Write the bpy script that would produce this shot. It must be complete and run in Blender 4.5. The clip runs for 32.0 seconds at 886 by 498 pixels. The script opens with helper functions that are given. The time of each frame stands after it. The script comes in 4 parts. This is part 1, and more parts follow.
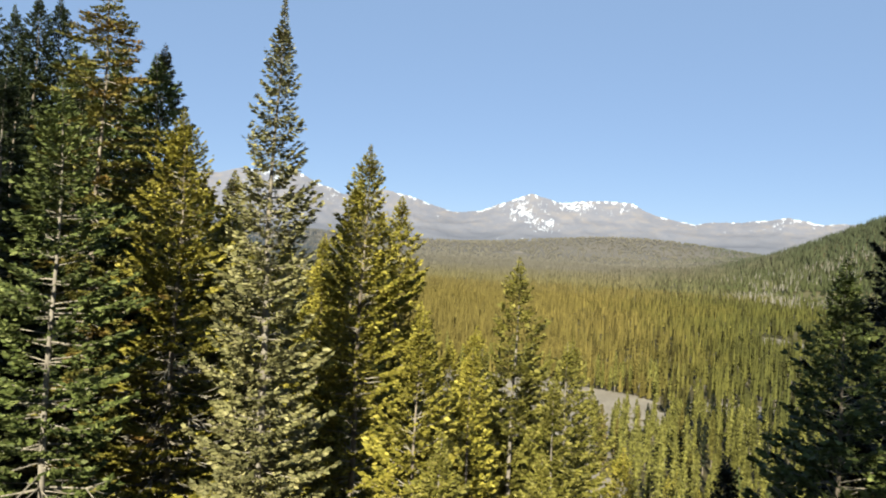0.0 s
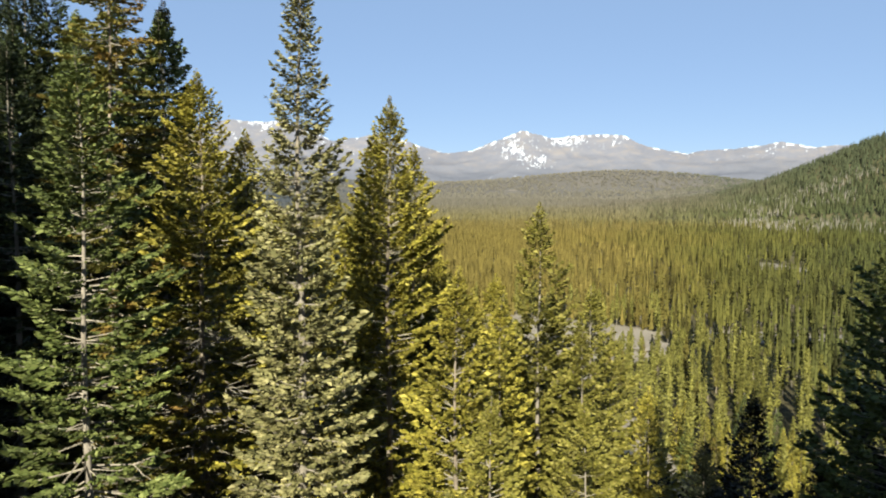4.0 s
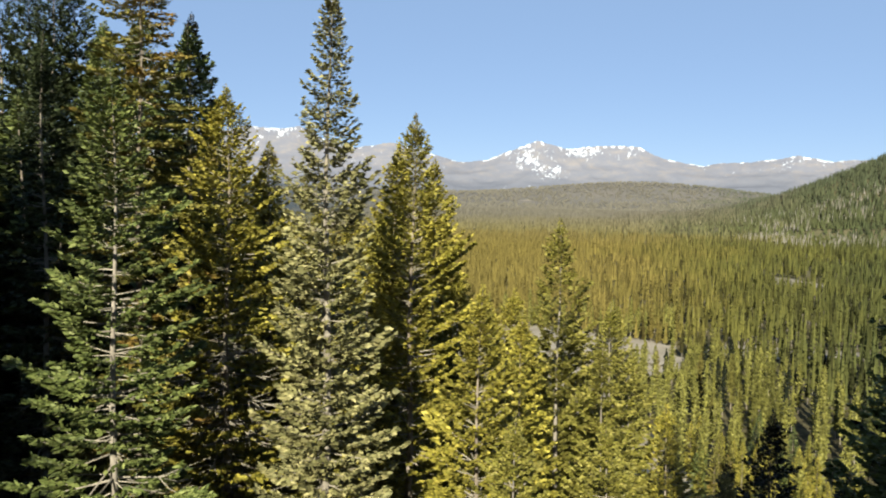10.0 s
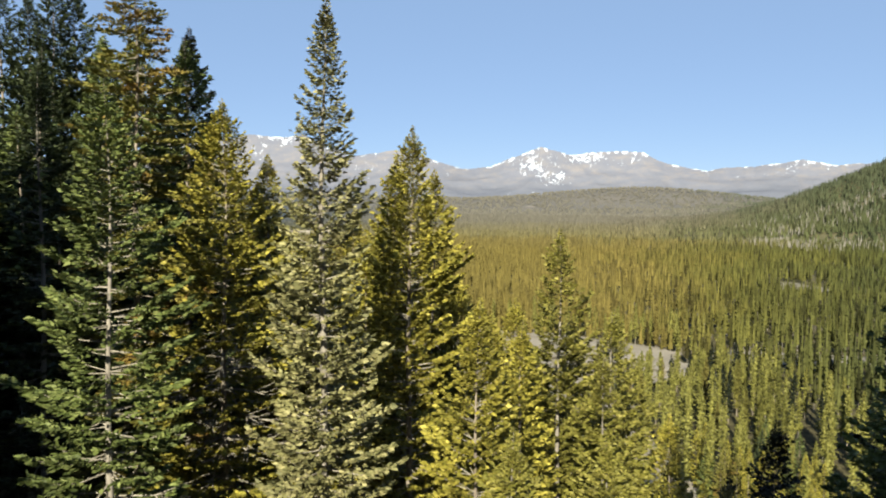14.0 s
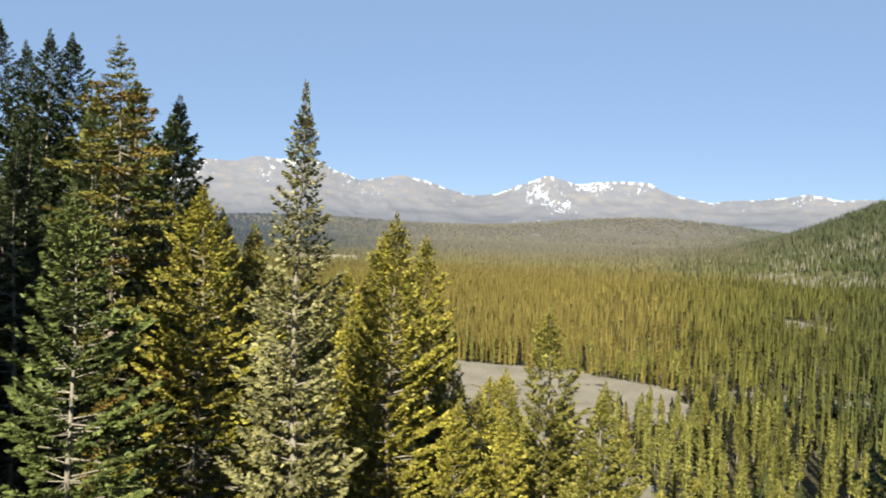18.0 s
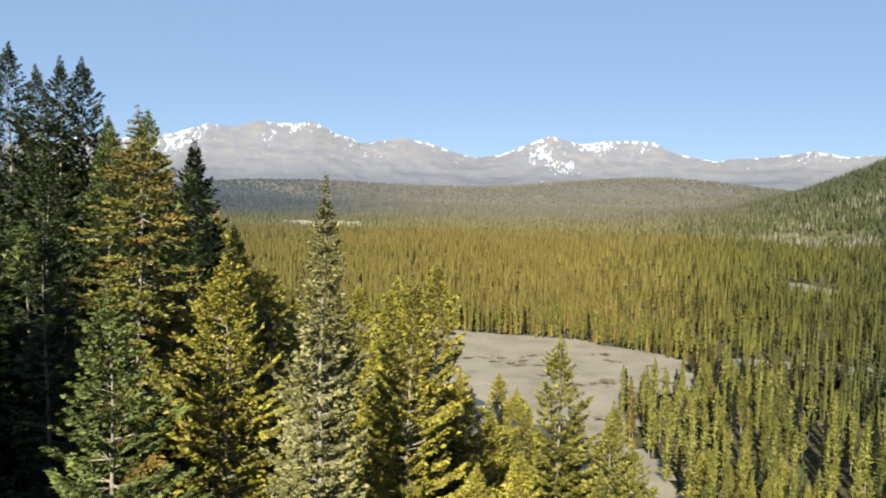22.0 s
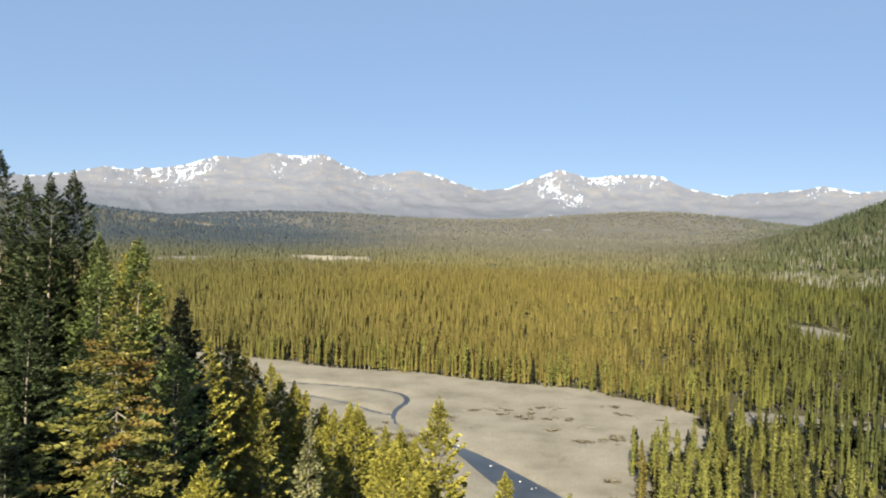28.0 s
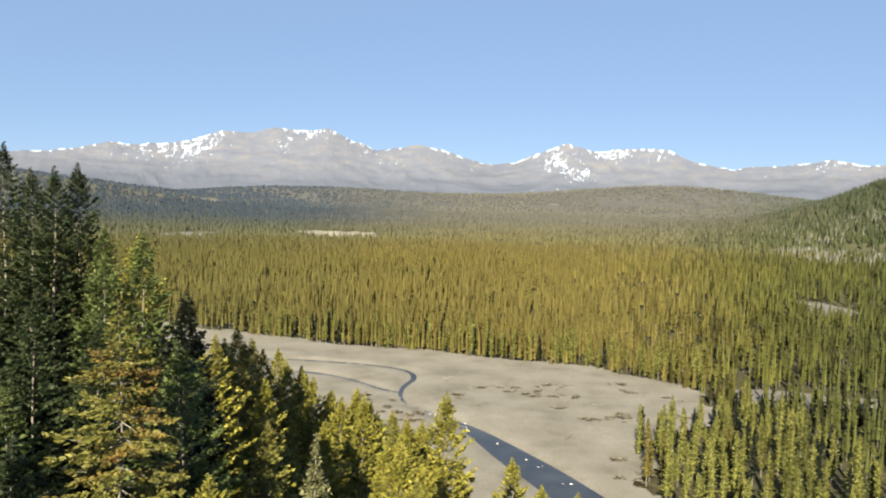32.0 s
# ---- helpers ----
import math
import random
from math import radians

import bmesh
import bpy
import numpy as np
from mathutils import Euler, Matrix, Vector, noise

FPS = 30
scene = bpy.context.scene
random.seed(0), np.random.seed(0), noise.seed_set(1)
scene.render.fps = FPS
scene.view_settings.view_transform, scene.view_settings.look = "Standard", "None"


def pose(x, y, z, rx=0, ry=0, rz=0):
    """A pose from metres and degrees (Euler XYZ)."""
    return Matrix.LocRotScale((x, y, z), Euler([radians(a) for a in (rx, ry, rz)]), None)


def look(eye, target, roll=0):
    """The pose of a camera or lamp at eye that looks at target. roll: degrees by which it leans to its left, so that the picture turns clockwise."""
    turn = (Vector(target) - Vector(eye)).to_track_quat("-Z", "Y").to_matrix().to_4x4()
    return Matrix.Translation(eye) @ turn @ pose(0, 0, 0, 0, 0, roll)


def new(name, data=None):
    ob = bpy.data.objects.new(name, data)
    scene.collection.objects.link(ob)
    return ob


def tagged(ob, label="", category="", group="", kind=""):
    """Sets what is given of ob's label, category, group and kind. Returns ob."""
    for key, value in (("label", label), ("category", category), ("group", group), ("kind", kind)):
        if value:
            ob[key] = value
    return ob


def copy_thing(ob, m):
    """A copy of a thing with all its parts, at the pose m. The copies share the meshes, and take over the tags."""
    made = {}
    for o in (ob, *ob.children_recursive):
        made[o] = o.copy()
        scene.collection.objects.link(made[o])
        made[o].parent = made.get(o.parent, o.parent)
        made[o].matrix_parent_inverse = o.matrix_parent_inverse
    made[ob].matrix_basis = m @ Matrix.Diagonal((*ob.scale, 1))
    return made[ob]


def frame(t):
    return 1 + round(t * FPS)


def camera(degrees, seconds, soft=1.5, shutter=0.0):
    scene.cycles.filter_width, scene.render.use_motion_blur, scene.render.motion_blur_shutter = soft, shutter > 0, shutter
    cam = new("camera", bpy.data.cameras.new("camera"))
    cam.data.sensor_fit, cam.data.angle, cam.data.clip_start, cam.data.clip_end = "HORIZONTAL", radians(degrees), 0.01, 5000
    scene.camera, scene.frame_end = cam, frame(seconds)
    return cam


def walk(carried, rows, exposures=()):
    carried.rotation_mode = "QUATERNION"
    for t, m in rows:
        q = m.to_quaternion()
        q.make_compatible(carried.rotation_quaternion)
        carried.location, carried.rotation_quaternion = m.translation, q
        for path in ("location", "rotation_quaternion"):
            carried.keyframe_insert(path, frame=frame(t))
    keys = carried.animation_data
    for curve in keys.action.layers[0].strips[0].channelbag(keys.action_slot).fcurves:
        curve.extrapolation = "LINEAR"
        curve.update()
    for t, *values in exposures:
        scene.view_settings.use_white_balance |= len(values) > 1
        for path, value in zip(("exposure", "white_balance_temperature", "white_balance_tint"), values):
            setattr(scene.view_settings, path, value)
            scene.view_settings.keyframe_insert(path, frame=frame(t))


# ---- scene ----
cam = camera(60, 32.0, soft=2.0)
PATH = [
    (0, (-1.80, 5.97, 54.49), (-0.87, 105.97, 55.00), 3.18),
    (0.5, (-2.17, 5.88, 54.67), (-1.31, 105.87, 54.86), 2.02),
    (1, (-2.55, 5.79, 54.77), (-1.74, 105.79, 54.53), 0.77),
    (1.5, (-2.91, 5.75, 54.77), (-2.14, 105.75, 54.68), 1.01),
    (2, (-3.23, 5.76, 54.75), (-2.01, 103.66, 34.38), 3.84),
    (2.5, (-3.45, 5.81, 54.77), (-2.23, 104.01, 35.94), -2.14),
    (3, (-3.52, 5.97, 54.88), (-2.08, 104.25, 36.43), -3.56),
    (3.5, (-3.48, 6.38, 55.01), (-1.41, 106.01, 46.71), 0.40),
    (5.5, (-2.84, 7.57, 54.40), (-2.03, 107.42, 49.02), -1.01),
    (6, (-2.79, 7.64, 54.40), (-1.79, 107.63, 55.26), 2.60),
    (6.5, (-2.86, 7.59, 54.45), (-2.05, 107.47, 59.31), 5.14),
    (7, (-3.08, 7.45, 54.54), (-3.02, 107.42, 56.86), 3.66),
    (7.5, (-3.48, 7.29, 54.68), (-3.45, 107.28, 56.43), 3.25),
    (8, (-3.86, 7.12, 54.83), (-4.04, 107.09, 52.08), -1.75),
    (8.5, (-4.11, 6.98, 54.97), (-4.47, 106.88, 50.54), -0.87),
    (9, (-4.14, 6.87, 55.10), (-4.52, 106.66, 48.65), -1.19),
    (9.5, (-4.02, 6.78, 55.21), (-3.99, 106.55, 48.46), 0.35),
    (10, (-3.83, 6.71, 55.29), (-3.68, 106.54, 49.38), 1.09),
    (10.5, (-3.65, 6.68, 55.33), (-3.23, 106.46, 48.70), 0.99),
    (11, (-3.50, 6.70, 55.34), (-2.90, 106.58, 50.52), 1.29),
    (11.5, (-3.42, 6.75, 55.35), (-2.96, 106.65, 51.03), 1.54),
    (12, (-3.41, 6.79, 55.36), (-3.18, 106.74, 52.04), 2.31),
    (12.5, (-3.45, 6.82, 55.37), (-3.06, 106.78, 52.49), 1.92),
    (13, (-3.51, 6.82, 55.39), (-3.43, 106.78, 52.33), 0.83),
    (13.5, (-3.55, 6.82, 55.45), (-3.66, 106.78, 52.45), 0.96),
    (14, (-3.53, 6.84, 55.55), (-3.96, 106.71, 50.54), 0.57),
    (14.5, (-3.46, 6.87, 55.69), (-3.99, 106.79, 51.65), 0.97),
    (16.5, (-2.64, 7.34, 57.23), (-3.38, 107.18, 51.72), 1.83),
    (17, (-2.58, 7.51, 57.67), (-3.27, 107.39, 52.79), 3.74),
    (17.5, (-2.58, 7.63, 58.07), (-3.45, 107.60, 55.74), 2.57),
    (18, (-2.63, 7.71, 58.44), (-3.76, 107.69, 56.70), 2.04),
    (18.5, (-2.71, 7.75, 58.81), (-4.01, 107.71, 56.22), 1.57),
    (19, (-2.80, 7.79, 59.19), (-3.97, 107.74, 56.27), 1.55),
    (19.5, (-2.91, 7.88, 59.69), (-3.79, 107.50, 51.02), 2.07),
    (20, (-3.00, 7.90, 60.28), (-4.14, 107.77, 55.24), 2.64),
    (20.5, (-3.08, 7.93, 60.99), (-4.17, 107.35, 50.27), 1.15),
    (21, (-3.12, 7.56, 61.68), (-4.28, 107.27, 54.14), 1.96),
    (21.5, (-3.17, 7.08, 62.36), (-4.67, 106.86, 55.89), 1.12),
    (22, (-3.25, 6.91, 62.92), (-4.71, 106.68, 56.21), 1.18),
    (22.5, (-3.33, 7.16, 63.49), (-4.94, 106.89, 56.30), 0.39),
    (23, (-3.39, 7.40, 64.03), (-4.91, 107.22, 58.37), 0.73),
    (23.5, (-3.39, 7.60, 64.54), (-5.07, 107.42, 58.78), 0.26),
    (24, (-3.35, 7.80, 65.05), (-5.07, 107.71, 61.15), -0.14),
    (24.5, (-3.25, 8.00, 65.56), (-5.07, 107.94, 62.65), 0.23),
    (25, (-3.10, 8.20, 66.09), (-5.34, 108.14, 63.76), 0.94),
    (25.5, (-2.89, 8.38, 66.66), (-5.35, 108.34, 65.00), 1.54),
    (26, (-2.66, 8.53, 67.22), (-5.28, 108.47, 65.14), 1.16),
    (26.5, (-2.43, 8.61, 67.75), (-5.13, 108.57, 66.23), 1.84),
    (28.5, (-3.27, 10.45, 70.52), (-5.91, 110.32, 66.26), 1.47),
    (29, (-3.33, 10.87, 71.07), (-6.00, 110.65, 65.05), 1.59),
    (29.5, (-3.36, 11.10, 71.30), (-6.09, 111.04, 69.27), 1.97),
    (30, (-3.32, 11.22, 71.34), (-6.29, 111.14, 68.42), 2.23),
    (30.5, (-3.23, 10.89, 71.27), (-6.38, 110.83, 69.70), 2.01),
    (31, (-3.16, 10.68, 71.23), (-6.28, 110.59, 68.42), 1.35),
    (31.5, (-3.15, 10.56, 71.21), (-6.54, 110.44, 67.85), 1.96),
    (32, (-3.17, 10.57, 71.21), (-6.58, 110.33, 65.18), 1.41),
]
walk(cam, [(t, look(e, g, r)) for t, e, g, r in PATH])

# ---- world, sun, exposure ----
SUN_AZ, SUN_EL = radians(-169), radians(28)
world = bpy.data.worlds.new("sky")
scene.world = world
world.use_nodes = True
wn = world.node_tree.nodes
sky = wn.new("ShaderNodeTexSky")
sky.sky_type = "NISHITA"
sky.sun_disc = False
sky.sun_elevation, sky.sun_rotation = SUN_EL, SUN_AZ
sky.air_density, sky.dust_density, sky.ozone_density, sky.altitude = 0.75, 0.6, 1.6, 1800
tone = wn.new("ShaderNodeVectorMath")
tone.operation = "MULTIPLY"
tone.inputs[1].default_value = (0.87, 0.845, 0.82)
world.node_tree.links.new(sky.outputs[0], tone.inputs[0])
veil = wn.new("ShaderNodeMix")
veil.data_type = "RGBA"
veil.inputs[0].default_value, veil.inputs[7].default_value = 0.66, (2.22, 3.38, 5.25, 1)
world.node_tree.links.new(tone.outputs[0], veil.inputs[6])
world.node_tree.links.new(veil.outputs[2], wn["Background"].inputs[0])
wn["Background"].inputs[1].default_value = 0.0505
sun_dir = Vector((math.sin(SUN_AZ) * math.cos(SUN_EL), math.cos(SUN_AZ) * math.cos(SUN_EL), math.sin(SUN_EL)))
sun = new("sun", bpy.data.lights.new("sun", "SUN"))
sun.data.energy, sun.data.angle, sun.data.color = 5.0, radians(0.5), (1.0, 0.92, 0.71)
sun.matrix_world = look(sun_dir * 300, (0, 0, 0))
scene.view_settings.exposure = 1.65


# ---- materials ----
def nodes_of(name):
    m = bpy.data.materials.new(name)
    m.use_nodes = True
    return m, m.node_tree.nodes, m.node_tree.links, m.node_tree.nodes["Principled BSDF"]


def ramp(nd, stops):
    r = nd.new("ShaderNodeValToRGB")
    while len(r.color_ramp.elements) < len(stops):
        r.color_ramp.elements.new(0.5)
    for e, (p, c) in zip(r.color_ramp.elements, stops):
        e.position, e.color = p, (*c, 1)
    return r


def noise_node(nd, lk, scale, detail=4, rough=0.6, vec=None):
    n = nd.new("ShaderNodeTexNoise")
    n.inputs["Scale"].default_value, n.inputs["Detail"].default_value, n.inputs["Roughness"].default_value = scale, detail, rough
    if vec is not None:
        lk.new(vec, n.inputs["Vector"])
    return n


def position(nd, lk, sx=1, sy=1, sz=1):
    g = nd.new("ShaderNodeNewGeometry")
    v = nd.new("ShaderNodeVectorMath")
    v.operation = "MULTIPLY"
    v.inputs[1].default_value = (sx, sy, sz)
    lk.new(g.outputs["Position"], v.inputs[0])
    return v.outputs[0]


def mix(nd, lk, a, b, fac, kind="MIX"):
    m = nd.new("ShaderNodeMix")
    m.data_type, m.blend_type = "RGBA", kind
    for sock, val in ((m.inputs[0], fac), (m.inputs[6], a), (m.inputs[7], b)):
        if isinstance(val, (int, float)):
            sock.default_value = val
        elif isinstance(val, tuple):
            sock.default_value = (*val, 1)
        else:
            lk.new(val, sock)
    return m.outputs[2]


def foliage(name, dark, mid, light, scale=0.5, dry=None, glow=0.12):
    """Needles: colour by clump and by patch of the crown, part of the light passes through."""
    m, nd, lk, b = nodes_of(name)
    g = nd.new("ShaderNodeNewGeometry")
    r = ramp(nd, [(0.0, dark), (0.55, mid), (1.0, light)])
    lk.new(g.outputs["Random Per Island"], r.inputs[0])
    n = noise_node(nd, lk, scale, 3, 0.6, position(nd, lk))
    patch = ramp(nd, [(0.35, (0.62, 0.62, 0.62)), (0.65, (1.15, 1.15, 1.15))])
    lk.new(n.outputs[0], patch.inputs[0])
    col = mix(nd, lk, r.outputs[0], patch.outputs[0], 1.0, "MULTIPLY")
    if dry:
        n2 = noise_node(nd, lk, scale * 0.6, 2, 0.5, position(nd, lk, 1, 1, 1.7))
        dr = ramp(nd, [(0.56, (0, 0, 0)), (0.70, (0.75, 0.75, 0.75))])
        lk.new(n2.outputs[0], dr.inputs[0])
        col = mix(nd, lk, col, dry, dr.outputs[0])
    lk.new(col, b.inputs["Base Color"])
    b.inputs["Roughness"].default_value = 0.65
    b.inputs["Specular IOR Level"].default_value = 0.25
    t = nd.new("ShaderNodeBsdfTranslucent")
    lk.new(col, t.inputs[0])
    mx = nd.new("ShaderNodeMixShader")
    mx.inputs[0].default_value = glow
    lk.new(b.outputs[0], mx.inputs[1])
    lk.new(t.outputs[0], mx.inputs[2])
    lk.new(mx.outputs[0], nd["Material Output"].inputs[0])
    return m


def surface(name, stops, scale, rough=0.9, bump=0.3, dist=0.05, stretch=(1, 1, 1), fine=6.0):
    """A rough mineral or bark surface with grain at two scales and relief."""
    m, nd, lk, b = nodes_of(name)
    v = position(nd, lk, *stretch)
    n = noise_node(nd, lk, scale, 5, 0.6, v)
    r = ramp(nd, stops)
    lk.new(n.outputs[0], r.inputs[0])
    n2 = noise_node(nd, lk, scale * fine, 4, 0.7, v)
    sp = ramp(nd, [(0.3, (0.72, 0.72, 0.72)), (0.7, (1.2, 1.2, 1.2))])
    lk.new(n2.outputs[0], sp.inputs[0])
    lk.new(mix(nd, lk, r.outputs[0], sp.outputs[0], 1.0, "MULTIPLY"), b.inputs["Base Color"])
    b.inputs["Roughness"].default_value = rough
    bp = nd.new("ShaderNodeBump")
    bp.inputs["Strength"].default_value, bp.inputs["Distance"].default_value = bump, dist
    lk.new(n2.outputs[0], bp.inputs["Height"])
    lk.new(bp.outputs[0], b.inputs["Normal"])
    return m


M_GREEN = foliage("needles_green", (0.036, 0.052, 0.013), (0.087, 0.111, 0.029), (0.148, 0.171, 0.056))
M_DEEP = foliage("needles_deep", (0.013, 0.022, 0.008), (0.033, 0.046, 0.016), (0.061, 0.076, 0.030))
M_GREY = foliage("needles_grey", (0.082, 0.083, 0.033), (0.180, 0.176, 0.075), (0.294, 0.271, 0.130))
M_OLIVE = foliage("needles_olive", (0.095, 0.093, 0.013), (0.213, 0.191, 0.029), (0.323, 0.282, 0.055))
M_YELLOW = foliage("needles_yellow", (0.074, 0.073, 0.010), (0.149, 0.142, 0.027), (0.209, 0.189, 0.049))
M_BROWN = foliage("needles_browning", (0.060, 0.063, 0.011), (0.130, 0.124, 0.026), (0.208, 0.186, 0.047), 0.45, dry=(0.165, 0.093, 0.023))
# near-black needles: the shade of edges and gaps is put into this colour
M_SHADE = foliage("needles_painted_shade", (0.003, 0.005, 0.002), (0.007, 0.010, 0.003), (0.012, 0.017, 0.006))
M_BARK = surface("bark", [(0.3, (0.094, 0.077, 0.059)), (0.7, (0.212, 0.183, 0.148))], 2.0, 0.95, 0.6, 0.03, (1, 1, 0.35))
M_PALE = surface("bark_pale", [(0.3, (0.114, 0.101, 0.083)), (0.7, (0.197, 0.180, 0.153))], 2.0, 0.95, 0.5, 0.03, (1, 1, 0.35))
M_TWIG = surface("twig_bark", [(0.3, (0.112, 0.102, 0.081)), (0.7, (0.245, 0.222, 0.183))], 3.0)
M_PINE = foliage("needles_pine", (0.064, 0.066, 0.015), (0.131, 0.129, 0.028), (0.188, 0.183, 0.047))
M_SNAG = surface("weathered_wood", [(0.3, (0.112, 0.106, 0.094)), (0.7, (0.188, 0.179, 0.162))], 0.12)


def forest_material(name, centre, side, blue, far, haze_blue, spread=1.0):
    """Far forest: olive stands on the valley floor, warmed by a painted haze tint along the middle bearings, greener
    ones to the east; tan and blue haze colours mixed in with distance.
    """
    m, nd, lk, b = nodes_of(name)
    g = nd.new("ShaderNodeNewGeometry")
    sep = nd.new("ShaderNodeSeparateXYZ")
    lk.new(g.outputs["Position"], sep.inputs[0])
    ratio = nd.new("ShaderNodeMath")
    ratio.operation = "DIVIDE"
    lk.new(sep.outputs[0], ratio.inputs[0])
    lk.new(sep.outputs[1], ratio.inputs[1])
    n = noise_node(nd, lk, 0.012, 4, 0.6, position(nd, lk))
    wob = nd.new("ShaderNodeMath")
    wob.operation = "MULTIPLY_ADD"
    lk.new(n.outputs[0], wob.inputs[0])
    wob.inputs[1].default_value = 0.5
    lk.new(ratio.outputs[0], wob.inputs[2])
    mr = nd.new("ShaderNodeMapRange")
    mr.inputs[1].default_value, mr.inputs[2].default_value = -0.4, 1.0
    lk.new(wob.outputs[0], mr.inputs[0])
    r = ramp(nd, [(0.0, blue), (0.28, tuple(0.5 * (p + q) for p, q in zip(blue, centre))), (0.42, centre), (0.60, centre), (0.74, side), (0.90, tuple(q * w for q, w in zip(side, (0.58, 0.70, 0.95))))])
    lk.new(mr.outputs[0], r.inputs[0])
    # haze painted as base colour: blue-grey to the west, tan ahead
    r2 = ramp(nd, [(0.0, haze_blue), (0.30, haze_blue), (0.45, far), (0.68, far), (0.80, (0.050, 0.062, 0.042))])
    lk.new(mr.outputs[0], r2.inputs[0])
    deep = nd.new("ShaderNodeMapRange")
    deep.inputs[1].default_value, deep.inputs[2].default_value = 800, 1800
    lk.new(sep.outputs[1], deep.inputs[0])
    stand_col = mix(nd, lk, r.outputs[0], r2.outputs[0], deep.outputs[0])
    isl = ramp(nd, [(0.0, (1 - 0.5 * spread,) * 3), (0.6, (1.0, 1.0, 1.0)), (1.0, (1 + 0.42 * spread, 1 + 0.40 * spread, 1 + 0.35 * spread))])
    lk.new(g.outputs["Random Per Island"], isl.inputs[0])
    col = mix(nd, lk, stand_col, isl.outputs[0], 1.0, "MULTIPLY")
    att = nd.new("ShaderNodeAttribute")
    att.attribute_name = "tone"
    own = nd.new("ShaderNodeMath")
    own.operation = "ADD"
    own.inputs[1].default_value = 1.0
    lk.new(att.outputs["Fac"], own.inputs[0])
    col = mix(nd, lk, col, own.outputs[0], 1.0, "MULTIPLY")
    n3 = noise_node(nd, lk, 0.18, 2, 0.6, position(nd, lk))
    tone = ramp(nd, [(0.35, (1 - 0.35 * spread,) * 3), (0.65, (1 + 0.18 * spread,) * 3)])
    lk.new(n3.outputs[0], tone.inputs[0])
    col = mix(nd, lk, col, tone.outputs[0], 1.0, "MULTIPLY")
    lk.new(col, b.inputs["Base Color"])
    b.inputs["Roughness"].default_value = 0.8
    b.inputs["Specular IOR Level"].default_value = 0.15
    t = nd.new("ShaderNodeBsdfTranslucent")
    lk.new(col, t.inputs[0])
    mx = nd.new("ShaderNodeMixShader")
    mx.inputs[0].default_value = 0.25
    lk.new(b.outputs[0], mx.inputs[1])
    lk.new(t.outputs[0], mx.inputs[2])
    lk.new(mx.outputs[0], nd["Material Output"].inputs[0])
    return m


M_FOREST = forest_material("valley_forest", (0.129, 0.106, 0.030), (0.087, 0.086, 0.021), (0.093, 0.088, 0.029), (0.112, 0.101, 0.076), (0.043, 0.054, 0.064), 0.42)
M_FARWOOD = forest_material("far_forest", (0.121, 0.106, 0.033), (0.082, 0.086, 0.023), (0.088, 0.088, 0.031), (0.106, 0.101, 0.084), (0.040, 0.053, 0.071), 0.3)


def ground_material():
    """Forest floor near by, needle litter and brush; woodland tone further out, greyed by painted haze on the far
    slopes.
    """
    m, nd, lk, b = nodes_of("forest_floor")
    g = nd.new("ShaderNodeNewGeometry")
    sep = nd.new("ShaderNodeSeparateXYZ")
    lk.new(g.outputs["Position"], sep.inputs[0])
    n = noise_node(nd, lk, 0.35, 6, 0.65, position(nd, lk))
    near = ramp(nd, [(0.3, (0.030, 0.027, 0.016)), (0.5, (0.055, 0.048, 0.025)), (0.7, (0.090, 0.082, 0.042))])
    lk.new(n.outputs[0], near.inputs[0])
    n2 = noise_node(nd, lk, 0.006, 8, 0.7, position(nd, lk, 1, 0.5, 1))
    far = ramp(nd, [(0.30, (0.054, 0.056, 0.029)), (0.50, (0.083, 0.078, 0.040)), (0.72, (0.126, 0.112, 0.065))])
    lk.new(n2.outputs[0], far.inputs[0])
    # grey of distant haze, put into the ground colour beyond 1700 m
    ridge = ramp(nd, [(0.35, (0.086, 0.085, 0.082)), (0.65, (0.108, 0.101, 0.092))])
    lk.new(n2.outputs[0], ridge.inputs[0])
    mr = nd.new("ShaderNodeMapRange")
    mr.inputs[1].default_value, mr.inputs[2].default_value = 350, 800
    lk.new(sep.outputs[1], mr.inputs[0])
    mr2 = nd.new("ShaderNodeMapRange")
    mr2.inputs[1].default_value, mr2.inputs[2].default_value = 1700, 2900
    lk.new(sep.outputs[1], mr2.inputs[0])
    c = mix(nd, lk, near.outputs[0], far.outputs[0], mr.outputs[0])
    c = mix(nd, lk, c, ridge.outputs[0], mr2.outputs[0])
    lk.new(c, b.inputs["Base Color"])
    b.inputs["Roughness"].default_value = 0.95
    b.inputs["Specular IOR Level"].default_value = 0.1
    bp = nd.new("ShaderNodeBump")
    bp.inputs["Strength"].default_value, bp.inputs["Distance"].default_value = 0.6, 0.3
    lk.new(n.outputs[0], bp.inputs["Height"])
    lk.new(bp.outputs[0], b.inputs["Normal"])
    return m


